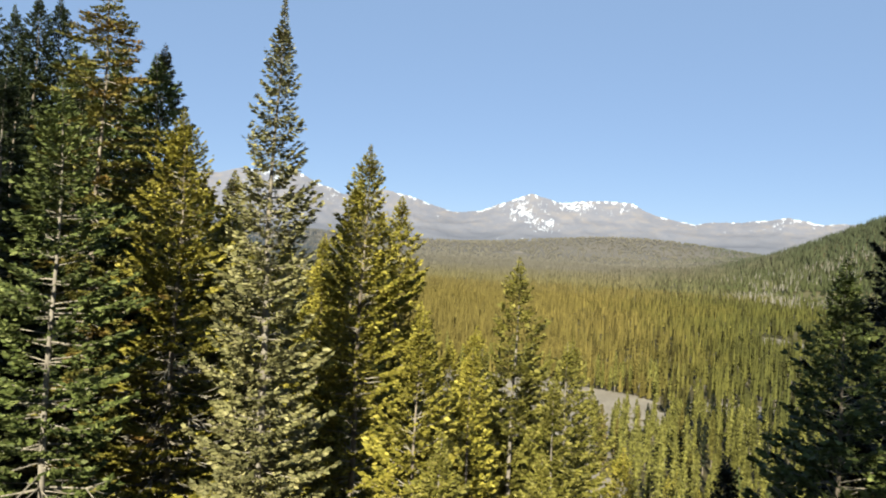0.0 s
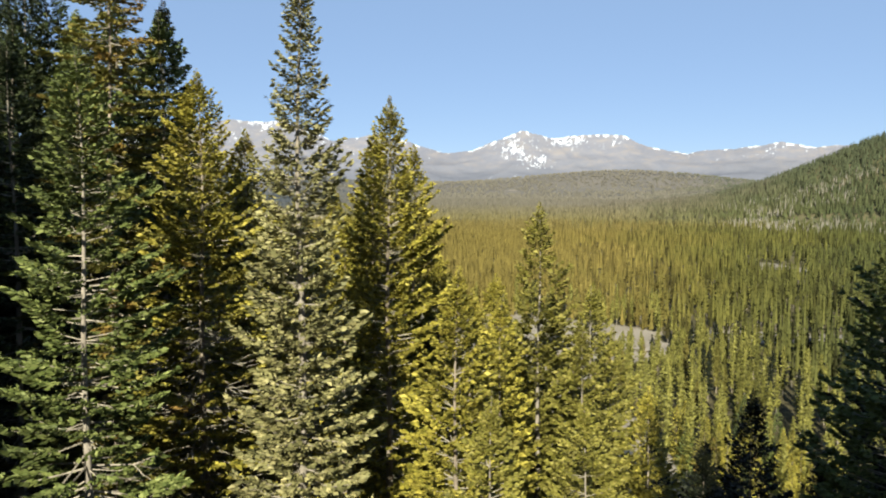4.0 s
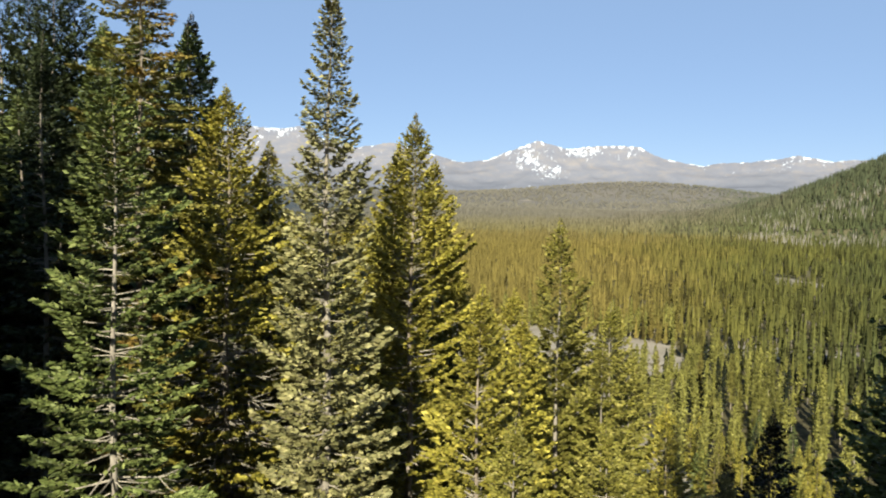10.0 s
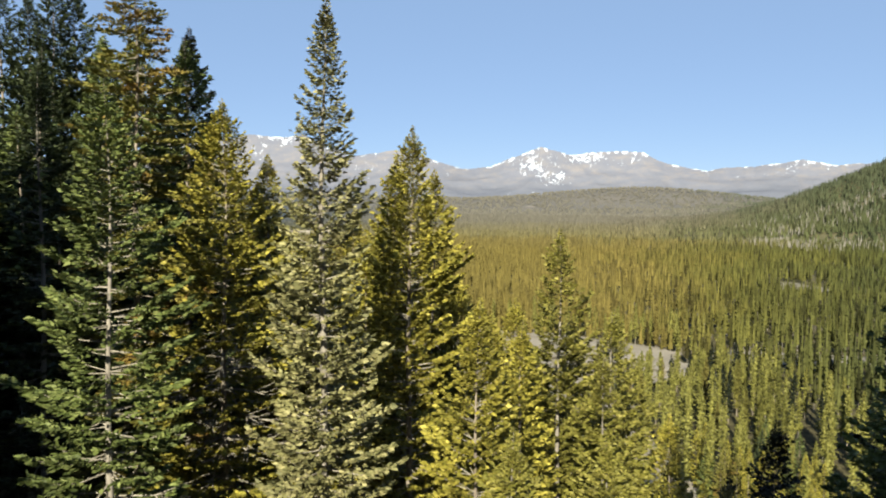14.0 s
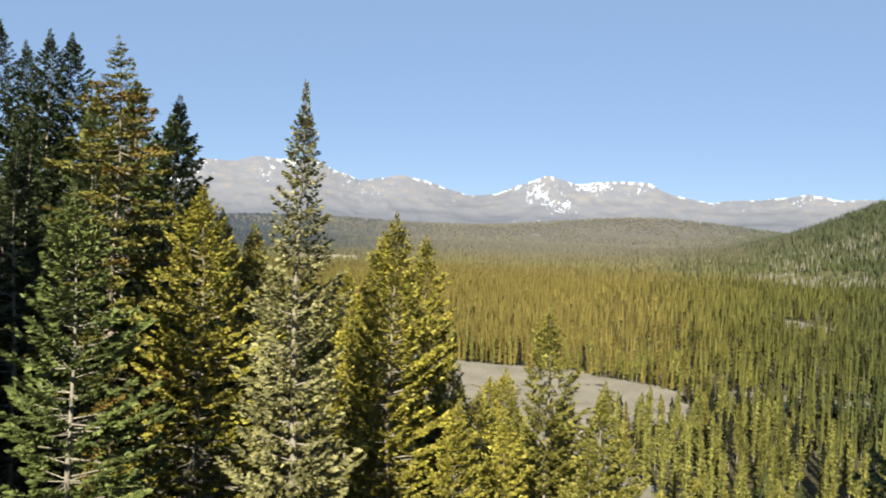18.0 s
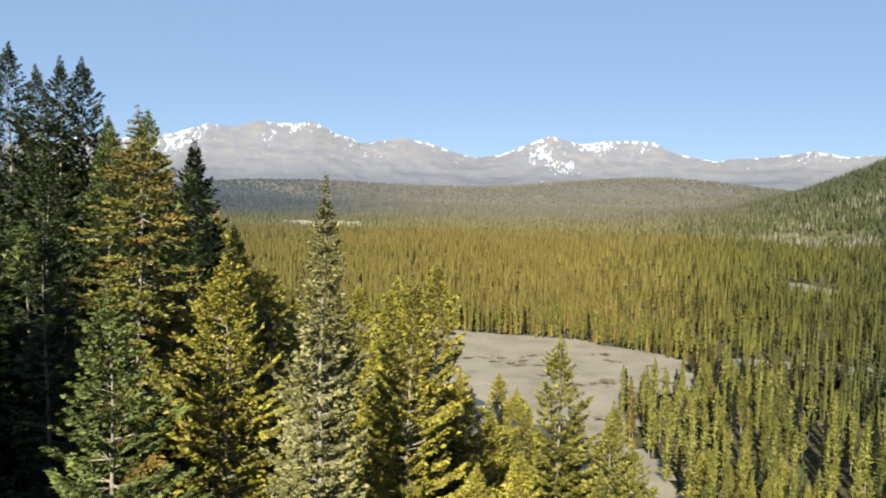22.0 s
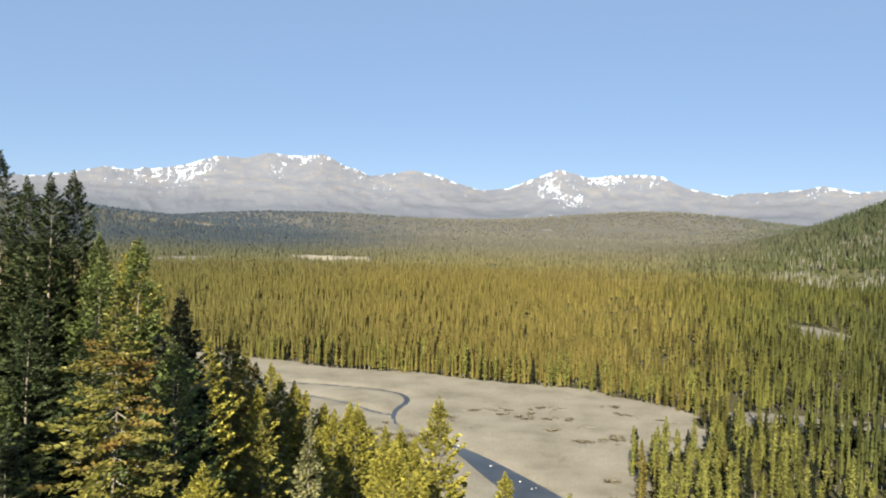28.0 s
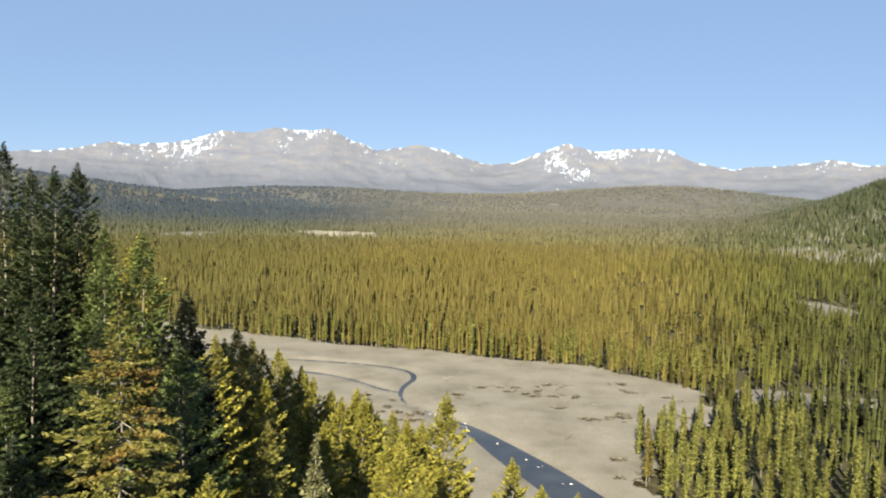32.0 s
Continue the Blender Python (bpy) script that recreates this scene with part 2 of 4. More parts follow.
def mountain_material():
    """Pale limestone with strata and scree, dark woods at its foot, snow in gullies and on ledges, all tinted with
    painted blue haze.
    """
    m, nd, lk, b = nodes_of("hazed_limestone_and_snow")
    g = nd.new("ShaderNodeNewGeometry")
    sep = nd.new("ShaderNodeSeparateXYZ")
    lk.new(g.outputs["Position"], sep.inputs[0])
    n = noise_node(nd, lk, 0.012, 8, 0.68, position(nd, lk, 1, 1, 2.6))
    # rock, woods and snow carry the blue-grey of haze in their base colours
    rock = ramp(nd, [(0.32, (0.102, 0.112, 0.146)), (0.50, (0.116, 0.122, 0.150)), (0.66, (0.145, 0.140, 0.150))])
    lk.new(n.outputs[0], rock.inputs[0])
    n2 = noise_node(nd, lk, 0.006, 5, 0.6, position(nd, lk))
    line = nd.new("ShaderNodeMath")
    line.operation = "MULTIPLY_ADD"
    lk.new(n2.outputs[0], line.inputs[0])
    line.inputs[1].default_value = -160
    lk.new(sep.outputs[2], line.inputs[2])
    woods = nd.new("ShaderNodeMapRange")
    woods.inputs[1].default_value, woods.inputs[2].default_value = 70, 190
    lk.new(line.outputs[0], woods.inputs[0])
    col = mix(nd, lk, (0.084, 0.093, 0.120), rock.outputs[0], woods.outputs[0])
    att = nd.new("ShaderNodeAttribute")
    att.attribute_name = "snow"
    fine = noise_node(nd, lk, 0.07, 5, 0.65, position(nd, lk, 1, 1, 0.6))
    sm = nd.new("ShaderNodeMath")
    sm.operation = "MULTIPLY_ADD"
    lk.new(fine.outputs[0], sm.inputs[0])
    sm.inputs[1].default_value = 1.5
    lk.new(att.outputs["Fac"], sm.inputs[2])
    half = nd.new("ShaderNodeMath")
    half.operation = "MULTIPLY"
    half.inputs[1].default_value = 0.5
    lk.new(sm.outputs[0], half.inputs[0])
    snow = ramp(nd, [(0.56, (0, 0, 0)), (0.74, (1, 1, 1))])
    lk.new(half.outputs[0], snow.inputs[0])
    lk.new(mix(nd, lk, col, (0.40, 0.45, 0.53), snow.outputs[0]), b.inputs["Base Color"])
    b.inputs["Roughness"].default_value = 0.9
    b.inputs["Specular IOR Level"].default_value = 0.1
    bp = nd.new("ShaderNodeBump")
    bp.inputs["Strength"].default_value, bp.inputs["Distance"].default_value = 0.2, 6.0
    lk.new(n.outputs[0], bp.inputs["Height"])
    lk.new(bp.outputs[0], b.inputs["Normal"])
    return m


def water_material():
    m, nd, lk, b = nodes_of("river_water")
    n = noise_node(nd, lk, 1.2, 4, 0.6, position(nd, lk, 1, 0.5, 1))
    n2 = noise_node(nd, lk, 0.05, 3, 0.6, position(nd, lk))
    r = ramp(nd, [(0.35, (0.022, 0.025, 0.030)), (0.65, (0.050, 0.053, 0.056))])
    lk.new(n2.outputs[0], r.inputs[0])
    lk.new(r.outputs[0], b.inputs["Base Color"])
    b.inputs["Roughness"].default_value = 0.30
    b.inputs["IOR"].default_value = 1.33
    bp = nd.new("ShaderNodeBump")
    bp.inputs["Strength"].default_value, bp.inputs["Distance"].default_value = 0.35, 0.08
    lk.new(n.outputs[0], bp.inputs["Height"])
    lk.new(bp.outputs[0], b.inputs["Normal"])
    return m


M_GROUND = ground_material()
M_MOUNTAIN = mountain_material()
M_WATER = water_material()
M_GRAVEL = surface("river_gravel", [(0.30, (0.121, 0.106, 0.079)), (0.48, (0.171, 0.151, 0.117)), (0.70, (0.210, 0.188, 0.152))], 0.06, 0.95, 0.5, 0.08, (1, 1, 1), 30.0)
M_SOIL = surface("bare_soil", [(0.30, (0.106, 0.095, 0.077)), (0.70, (0.162, 0.147, 0.122))], 0.05, 0.95, 0.3, 0.1, (1, 1, 1), 12.0)
M_STONE = surface("boulder_stone", [(0.3, (0.35, 0.34, 0.32)), (0.7, (0.60, 0.58, 0.55))], 1.0)
M_BRUSH = foliage("brush", (0.100, 0.086, 0.062), (0.153, 0.133, 0.098), (0.207, 0.181, 0.134), 0.8)


# ---- mesh helpers ----
def mesh_np(name, verts, faces, material, smooth=False):
    """A mesh from arrays: verts (n, 3) and faces (m, k), or a list of such face arrays."""
    me = bpy.data.meshes.new(name)
    verts = np.asarray(verts, np.float32)
    groups = faces if isinstance(faces, list) else [faces]
    groups = [np.asarray(f, np.int32) for f in groups if len(f)]
    idx = np.concatenate([f.ravel() for f in groups])
    count = np.concatenate([np.full(len(f), f.shape[1], np.int32) for f in groups])
    start = np.concatenate([[0], np.cumsum(count)[:-1]]).astype(np.int32)
    me.vertices.add(len(verts))
    me.vertices.foreach_set("co", verts.ravel())
    me.loops.add(len(idx))
    me.loops.foreach_set("vertex_index", idx)
    me.polygons.add(len(count))
    me.polygons.foreach_set("loop_start", start)
    me.polygons.foreach_set("loop_total", count)
    me.polygons.foreach_set("use_smooth", np.full(len(count), smooth))
    me.update(calc_edges=True)
    me.materials.append(material)
    return me


def put(name, me, parent=None, label=""):
    ob = new(name, me)
    if parent is not None:
        ob.parent = parent
    if label:
        tagged(ob, label)
    return ob


def smoothstep(a, b, x):
    t = np.clip((np.asarray(x, float) - a) / (b - a), 0, 1)
    return t * t * (3 - 2 * t)


def wave(x, y, scale, seed=0.0):
    """Cheap rolling noise, about -1 to 1."""
    x, y = np.asarray(x, float) / scale, np.asarray(y, float) / scale
    return (np.sin(x * 1.0 + 1.3 * np.sin(y * 0.9 + seed) + seed) + np.sin(y * 1.1 + 1.1 * np.sin(x * 1.2 + 2.1 * seed)) + 0.6 * np.sin(1.9 * x + 2.3 * y + seed * 3.0)) / 2.6


# ---- the lie of the land ----
def height(x, y):
    """Ground height: a wooded hill under the camera, the river flat, a valley that climbs to low ridges."""
    x, y = np.asarray(x, float), np.asarray(y, float)
    yy = np.clip(y, -90, None)
    hill = 40 - 0.25 * (np.minimum(yy, 75) - 35) - 0.45 * np.clip(yy - 75, 0, None)
    hill = hill + 26 * (1 - np.exp(-np.clip(-8 - x, 0, None) / 43)) - 0.35 * np.clip(x + 8, 0, None) + 0.8 * wave(x, y, 9.0, 0.4)
    hill = hill - 5.0 * smoothstep(10, 28, y) * (1 - smoothstep(52, 88, y))
    far = 0.020 * np.clip(y - 450, 0, None) + 4.0 * wave(x, y, 160, 1.0) * smoothstep(450, 900, y)
    far = far + 120 * np.exp(-(((x + 1800) / 800) ** 2 + ((y - 2500) / 420) ** 2))
    far = far + 66 * np.exp(-(((x + 700) / 700) ** 2 + ((y - 3300) / 350) ** 2))
    far = far + 104 * np.exp(-(((x - 900) / 800) ** 2 + ((y - 3500) / 380) ** 2))
    far = far + 185 * np.exp(-(((x - 1050) / 340) ** 2 + ((y - 1480) / 380) ** 2))
    far = far + 78 * np.exp(-(((x - 1420) / 480) ** 2 + ((y - 2600) / 380) ** 2))
    far = far + 60 * smoothstep(500, 1500, np.hypot(x, y)) * smoothstep(-100, -700, y)
    k = 3.0
    return np.maximum(hill, far) + k * np.exp(-np.abs(hill - far) / k) * 0.35 - 0.4


def ring_sheet(r0, r1, rings, sectors):
    r = np.concatenate([[0.01], np.geomspace(r0, r1, rings)])
    a = np.linspace(0, 2 * np.pi, sectors, endpoint=False)
    rr, aa = np.meshgrid(r, a, indexing="ij")
    x, y = rr * np.sin(aa), rr * np.cos(aa)
    v = np.stack([x, y, height(x, y)], -1).reshape(-1, 3)
    i, j = np.meshgrid(np.arange(rings), np.arange(sectors), indexing="ij")
    n = lambda p, q: p * sectors + q % sectors
    f = np.stack([n(i, j), n(i + 1, j), n(i + 1, j + 1), n(i, j + 1)], -1).reshape(-1, 4)
    return v, f


gv, gf = ring_sheet(4, 4750, 130, 300)
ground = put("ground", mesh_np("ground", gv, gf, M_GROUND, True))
tagged(ground, "forest floor of a hillside running down to a wide wooded valley", "ground", kind="structure")

# ---- mountains ----
CREST = [(-44, 2.4), (-36, 2.9), (-32, 2.6), (-29.5, 2.85), (-27.7, 3.0), (-25.6, 3.6), (-23.3, 3.5), (-20.5, 3.9), (-18.0, 4.75), (-15.9, 4.6), (-14.5, 5.15), (-12.1, 5.0), (-10.7, 5.25),
         (-9.0, 4.45), (-7.1, 3.8), (-4.0, 4.15), (-1.5, 3.65), (1.1, 2.95), (3.2, 3.1), (5.2, 3.85), (6.8, 4.6), (8.9, 4.0), (11.3, 4.2), (14.0, 4.05), (16.0, 3.25), (18.6, 2.65), (19.7, 2.9), (22.2, 3.15), (24.6, 3.4), (26.6, 3.05), (34, 3.2), (44, 2.8)]


def skyline(a):
    """Elevation in degrees of the range's crest over the bearing a."""
    c = np.array(CREST)
    return np.interp(a, c[:, 0], c[:, 1])


def lattice(rng, u, v, cells_u, cells_v):
    """Smooth value noise, -1 to 1, over u and v in 0 to 1."""
    g = rng.uniform(-1, 1, (cells_u + 2, cells_v + 2))
    x, y = np.clip(u, 0, 1) * cells_u, np.clip(v, 0, 1) * cells_v
    i, j = x.astype(int), y.astype(int)
    fx, fy = x - i, y - j
    fx, fy = fx * fx * (3 - 2 * fx), fy * fy * (3 - 2 * fy)
    return (g[i, j] * (1 - fx) + g[i + 1, j] * fx) * (1 - fy) + (g[i, j + 1] * (1 - fx) + g[i + 1, j + 1] * fx) * fy


def mountain_range():
    a = np.linspace(-44, 44, 1300)
    s = np.linspace(0, 1, 50)
    aa, ss = np.meshgrid(a, s, indexing="ij")
    rng = np.random.RandomState(5)
    jag = np.zeros_like(a)
    for k in range(5):
        m = int(60 * 2.1 ** k)
        jag += 0.075 * 0.62 ** k * np.interp(a, np.linspace(-44, 44, m), rng.uniform(-1, 1, m))
    soft = np.convolve(np.pad(skyline(a), 60, mode="edge"), np.hanning(123)[1:-1] / np.hanning(123).sum(), "valid")
    crest = soft[:, None] + (skyline(a) - soft + jag)[:, None] * ss ** 7
    u = (aa + 44) / 88
    ridge = np.zeros_like(aa)
    for k in range(5):
        lean_ = 0.045 * (1 if k % 2 else -1) * (0.6 + 0.4 * np.sin(aa * 0.5 + k))
        ridge += 0.5 ** k * (1 - 2 * np.abs(lattice(rng, u + lean_ * (ss - 0.5) + 0.006 * np.sin(ss * 3.0 + aa * 0.35), ss, int(24 * 2 ** k), int(5 * 2 ** k))))
    top = 71 + 4480 * np.tan(np.radians(crest))
    r = 3880 + 600 * ss
    prof = 0.16 * ss + 0.84 * ss ** 1.5
    h = 40 + (top - 40) * prof + 11 * ridge * np.sin(np.pi * ss) ** 0.9
    h = h + 2.4 * np.sin(h / 11.0 + 0.8 * np.sin(aa * 0.4)) * np.sin(np.pi * ss)
    v = np.stack([r * np.sin(np.radians(aa)), r * np.cos(np.radians(aa)), h], -1).reshape(-1, 3)
    i, j = np.meshgrid(np.arange(len(a) - 1), np.arange(len(s) - 1), indexing="ij")
    m = len(s)
    f = np.stack([i * m + j, (i + 1) * m + j, (i + 1) * m + j + 1, i * m + j + 1], -1).reshape(-1, 4)
    streak = 1 - np.abs(lattice(rng, u + 0.010 * ss, ss, 520, 7)) * 3.2
    chute = 1 - np.abs(lattice(rng, u - 0.012 * ss, ss, 430, 5)) * 3.6
    ledge = 1 - np.abs(lattice(rng, u + 0.002 * np.sin(ss * 20), ss + 0.03 * np.sin(aa * 1.7), 150, 22)) * 3.4
    patch = lattice(rng, u, ss, 44, 5)
    crumb = lattice(rng, u, ss, 420, 40)
    high = smoothstep(0.62, 0.96, ss)
    west = np.exp(-((aa + 20.5) / 3.2) ** 2) + 0.85 * np.exp(-((aa + 11.0) / 2.6) ** 2) + 0.55 * np.exp(-((aa + 6.5) / 1.6) ** 2)
    massif = np.exp(-((aa - 7.6) / 3.0) ** 2) * smoothstep(0.42, 0.7, ss) + 0.8 * np.exp(-((aa - 12.0) / 2.2) ** 2) * smoothstep(0.68, 0.85, ss) + 0.5 * np.exp(-((aa - 23.0) / 3.5) ** 2) * high
    amount = -1.16 + 0.30 * high + 0.42 * west * smoothstep(0.30, 0.75, ss) + 0.50 * patch + 0.62 * massif
    rim = smoothstep(0.955, 0.995, ss) * smoothstep(0.0, 0.5, lattice(rng, u, 0 * ss, 330, 2) + 0.5 * patch + 0.3 * massif + 0.25 * crumb)
    snow = np.maximum(np.maximum(0.98 * streak, 0.92 * chute), 1.08 * ledge) + amount + 0.25 * crumb
    snow = np.maximum(np.clip(snow, 0, 1), 0.80 * rim)
    return v, f, np.clip(snow, 0, 1).ravel()


mv, mf, ms = mountain_range()
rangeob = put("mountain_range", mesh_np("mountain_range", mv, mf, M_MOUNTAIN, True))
rangeob.data.attributes.new("snow", "FLOAT", "POINT").data.foreach_set("value", ms.astype(np.float32))
tagged(rangeob, "pale grey limestone mountains streaked with snow, haze painted into their colours", "mountains", kind="structure")


# ---- river flat ----
def spline(points, n, closed=False):
    p = np.array(points, float)
    q = np.concatenate([p[-1:], p, p[:2]]) if closed else np.concatenate([2 * p[:1] - p[1:2], p, 2 * p[-1:] - p[-2:-1]])
    out = []
    for i in range(len(q) - 3):
        t = np.linspace(0, 1, n, endpoint=False)[:, None]
        a, b, c, d = q[i:i + 4]
        out.append(0.5 * (2 * b + (c - a) * t + (2 * a - 5 * b + 4 * c - d) * t ** 2 + (3 * b - a - 3 * c + d) * t ** 3))
    return np.concatenate(out + ([] if closed else [p[-1:]]))


BAR = spline([(-190, 432), (-110, 396), (-40, 374), (10, 356), (62, 335), (84, 302), (82, 262), (54, 240), (44, 215), (44, 172), (38, 120), (8, 128), (-30, 190), (-60, 250), (-110, 310), (-190, 350)], 8, True)
RIVER = spline([(-200, 352, 2), (-120, 346, 0.8), (-84, 343, 0.7), (-50, 338, 0.6), (-30, 329, 0.7), (-24, 315, 0.9), (-27, 297, 0.7), (-25, 278, 0.4), (-13, 262, 0.6), (-1, 246, 2.6), (11, 222, 5.2), (23, 197, 6.2), (32, 172, 7), (38, 140, 7), (50, 90, 7)], 10)
SIDE = spline([(-78, 322, 0.6), (-62, 317, 0.7), (-48, 308, 0.7), (-36, 296, 0.6), (-27, 290, 0.5)], 8)


def inside(poly, x, y):
    r = np.zeros(np.shape(x), bool)
    for (x0, y0), (x1, y1) in zip(poly, np.roll(poly, -1, 0)):
        c = (y0 > y) != (y1 > y)
        r ^= c & (x < (x1 - x0) * (y - y0) / (y1 - y0 + 1e-12) + x0)
    return r


def channel(x, y):
    """Distance to the water's edge, less than nothing inside the channel."""
    best = np.full(np.shape(x), 1e9)
    for line in (RIVER, SIDE):
        for px, py, w in line:
            best = np.minimum(best, np.hypot(x - px, y - py) - w)
    return best


def gravel_sheet():
    nx, ny = 130, 155
    xs, ys = np.linspace(-195, 92, nx), np.linspace(116, 436, ny)
    xx, yy = np.meshgrid(xs, ys, indexing="ij")
    xj, yj = xx + 1.1 * wave(xx, yy, 2.1, 3), yy + 1.1 * wave(yy, xx, 1.9, 5)
    d = channel(xj, yj)
    z = 0.35 + 0.9 * smoothstep(-1.5, 5.0, d) + 0.25 * wave(xj, yj, 14, 2) * smoothstep(0, 8, d)
    keep = inside(BAR + 0 * BAR, xx + 5 * wave(xx, yy, 11, 7), yy + 5 * wave(xx, yy, 9, 1)) & (z + 0.02 > height(xx, yy) - 3)
    v = np.stack([xj, yj, z], -1).reshape(-1, 3)
    i, j = np.meshgrid(np.arange(nx - 1), np.arange(ny - 1), indexing="ij")
    ok = keep[:-1, :-1] | keep[1:, 1:]
    f = np.stack([i * ny + j, (i + 1) * ny + j, (i + 1) * ny + j + 1, i * ny + j + 1], -1)[ok]
    used, inv = np.unique(f, return_inverse=True)
    return v[used], inv.reshape(f.shape)


bv, bf = gravel_sheet()
bar = put("gravel_bar", mesh_np("gravel_bar", bv, bf, M_GRAVEL, True))
tagged(bar, "broad pale gravel bar beside a shallow river", "gravel bar", kind="structure")


def ribbon(line, z, extra):
    p = line[:, :2]
    t = np.gradient(p, axis=0)
    t /= np.linalg.norm(t, axis=1)[:, None]
    nrm = np.stack([-t[:, 1], t[:, 0]], 1)
    cols = [np.c_[p + nrm * ((line[:, 2] + extra) * k)[:, None], np.full(len(p), z)] for k in (-1, -0.33, 0.33, 1)]
    v = np.stack(cols, 1).reshape(-1, 3)
    i, j = np.meshgrid(np.arange(len(p) - 1), np.arange(3), indexing="ij")
    f = np.stack([i * 4 + j, i * 4 + j + 1, (i + 1) * 4 + j + 1, (i + 1) * 4 + j], -1).reshape(-1, 4)
    return v, f


for line, zz in ((RIVER, 0.62), (SIDE, 0.60)):
    rv, rf = ribbon(line, zz, 0.25)
    tagged(put("river", mesh_np("river", rv, rf, M_WATER, True)), "shallow blue-grey river winding through gravel", "river", kind="structure")


def clearing(cx, cy, rx, ry, turn, seed):
    """A patch of bare pale ground laid on the forest floor."""
    a = np.linspace(0, 2 * np.pi, 40, endpoint=False)
    ca, sa = math.cos(turn), math.sin(turn)
    rings = []
    for k in (0.02, 0.35, 0.7, 1.0):
        w = k * (1 + 0.18 * np.sin(3 * a + seed) + 0.12 * np.sin(5 * a + 2 * seed))
        px, py = rx * w * np.cos(a), ry * w * np.sin(a)
        x, y = cx + px * ca - py * sa, cy + px * sa + py * ca
        rings.append(np.stack([x, y, height(x, y) + 0.5], -1))
    v = np.concatenate(rings)
    i, j = np.meshgrid(np.arange(3), np.arange(40), indexing="ij")
    f = np.stack([i * 40 + j, (i + 1) * 40 + j, (i + 1) * 40 + (j + 1) % 40, i * 40 + (j + 1) % 40], -1).reshape(-1, 4)
    return mesh_np("clearing", v, f, M_SOIL, True)


CLEARINGS = [(246, 552, 18, 46, -0.2, 1.0), (132, 300, 42, 12, -0.1, 2.0), (-197, 1165, 56, 30, 0.1, 3.0), (320, 3000, 40, 60, 0, 4.0), (-420, 1150, 40, 60, 0.1, 5.0), (700, 2250, 60, 50, 0.2, 6.0), (-820, 2400, 60, 45, 0.2, 7.0)]
for c in CLEARINGS:
    tagged(put("clearing", clearing(*c)), "bare pale clearing in the forest", "clearing", kind="structure")


def bluff(x0, x1, y, rise):
    """A raw cut bank, pale and leaning back, with a broken top edge."""
    x = np.linspace(x0, x1, 48)
    rows = []
    for k in (0.0, 0.3, 0.65, 1.0):
        yy = y + 9 * k + 3 * np.sin(x * 0.11 + 3 * k)
        up = rise * k * np.clip(np.sin(np.pi * (x - x0) / (x1 - x0)) * 5, 0, 1) * (1 + 0.06 * np.sin(x * 0.21 + k))
        rows.append(np.stack([x, yy, height(x, yy) + up - 0.3], -1))
    rows.append(rows[-1] + np.array([0, 14.0, -1.0]))
    rows.append(rows[-1] * np.array([1, 1, 0]) + np.stack([0 * x, 0 * x + 8, height(x, rows[-1][:, 1] + 8) - 1], -1))
    v = np.concatenate(rows)
    i, j = np.meshgrid(np.arange(len(rows) - 1), np.arange(47), indexing="ij")
    f = np.stack([i * 48 + j, i * 48 + j + 1, (i + 1) * 48 + j + 1, (i + 1) * 48 + j], -1).reshape(-1, 4)
    return mesh_np("cut_bank", v, f, M_SOIL, True)


tagged(put("cut_bank", bluff(-272, -140, 1165, 8.5)), "pale eroded bank above a bend of the river", "river bank", kind="structure")


def bare(x, y, grow=1.0):
    """Where no tree stands: gravel, river and clearings."""
    r = inside(BAR, x, y) | (channel(x, y) < 3)
    for cx, cy, rx, ry, turn, s in CLEARINGS:
        ca, sa = math.cos(-turn), math.sin(-turn)
        px, py = (x - cx) * ca - (y - cy) * sa, (x - cx) * sa + (y - cy) * ca
        r |= (px / (rx * grow)) ** 2 + (py / (ry * grow)) ** 2 < 1
    return r


# ---- conifers ----
def tube(points, radii, sides):
    """A tapered tube through the points: verts and quads."""
    p, n = np.asarray(points, float), sides
    a = np.linspace(0, 2 * np.pi, n, endpoint=False)
    v = np.concatenate([c + np.stack([r * np.cos(a), r * np.sin(a), 0 * a], -1) for c, r in zip(p, radii)])
    i, j = np.meshgrid(np.arange(len(p) - 1), np.arange(n), indexing="ij")
    f = np.stack([i * n + j, i * n + (j + 1) % n, (i + 1) * n + (j + 1) % n, (i + 1) * n + j], -1).reshape(-1, 4)
    return v, f


def blades(rng, base, way, length, width, face, wide=0.42, kite=True):
    """Needle sprays: slim pointed blades from base along way, their flat side turned roughly to face."""
    n = len(base)
    side = np.cross(way, face + rng.normal(0, 0.42, size=(n, 3)))
    side /= np.linalg.norm(side, axis=1)[:, None] + 1e-9
    mid = base + way * (length * wide)[:, None]
    tip = base + way * length[:, None]
    w = side * (width * 0.5)[:, None]
    if not kite:
        return np.stack([mid + w, tip, mid - w], 1).reshape(-1, 3), np.arange(3 * n).reshape(-1, 3)
    v = np.stack([base, mid + w, tip, mid - w], 1).reshape(-1, 3)
    return v, np.arange(4 * n).reshape(-1, 4)


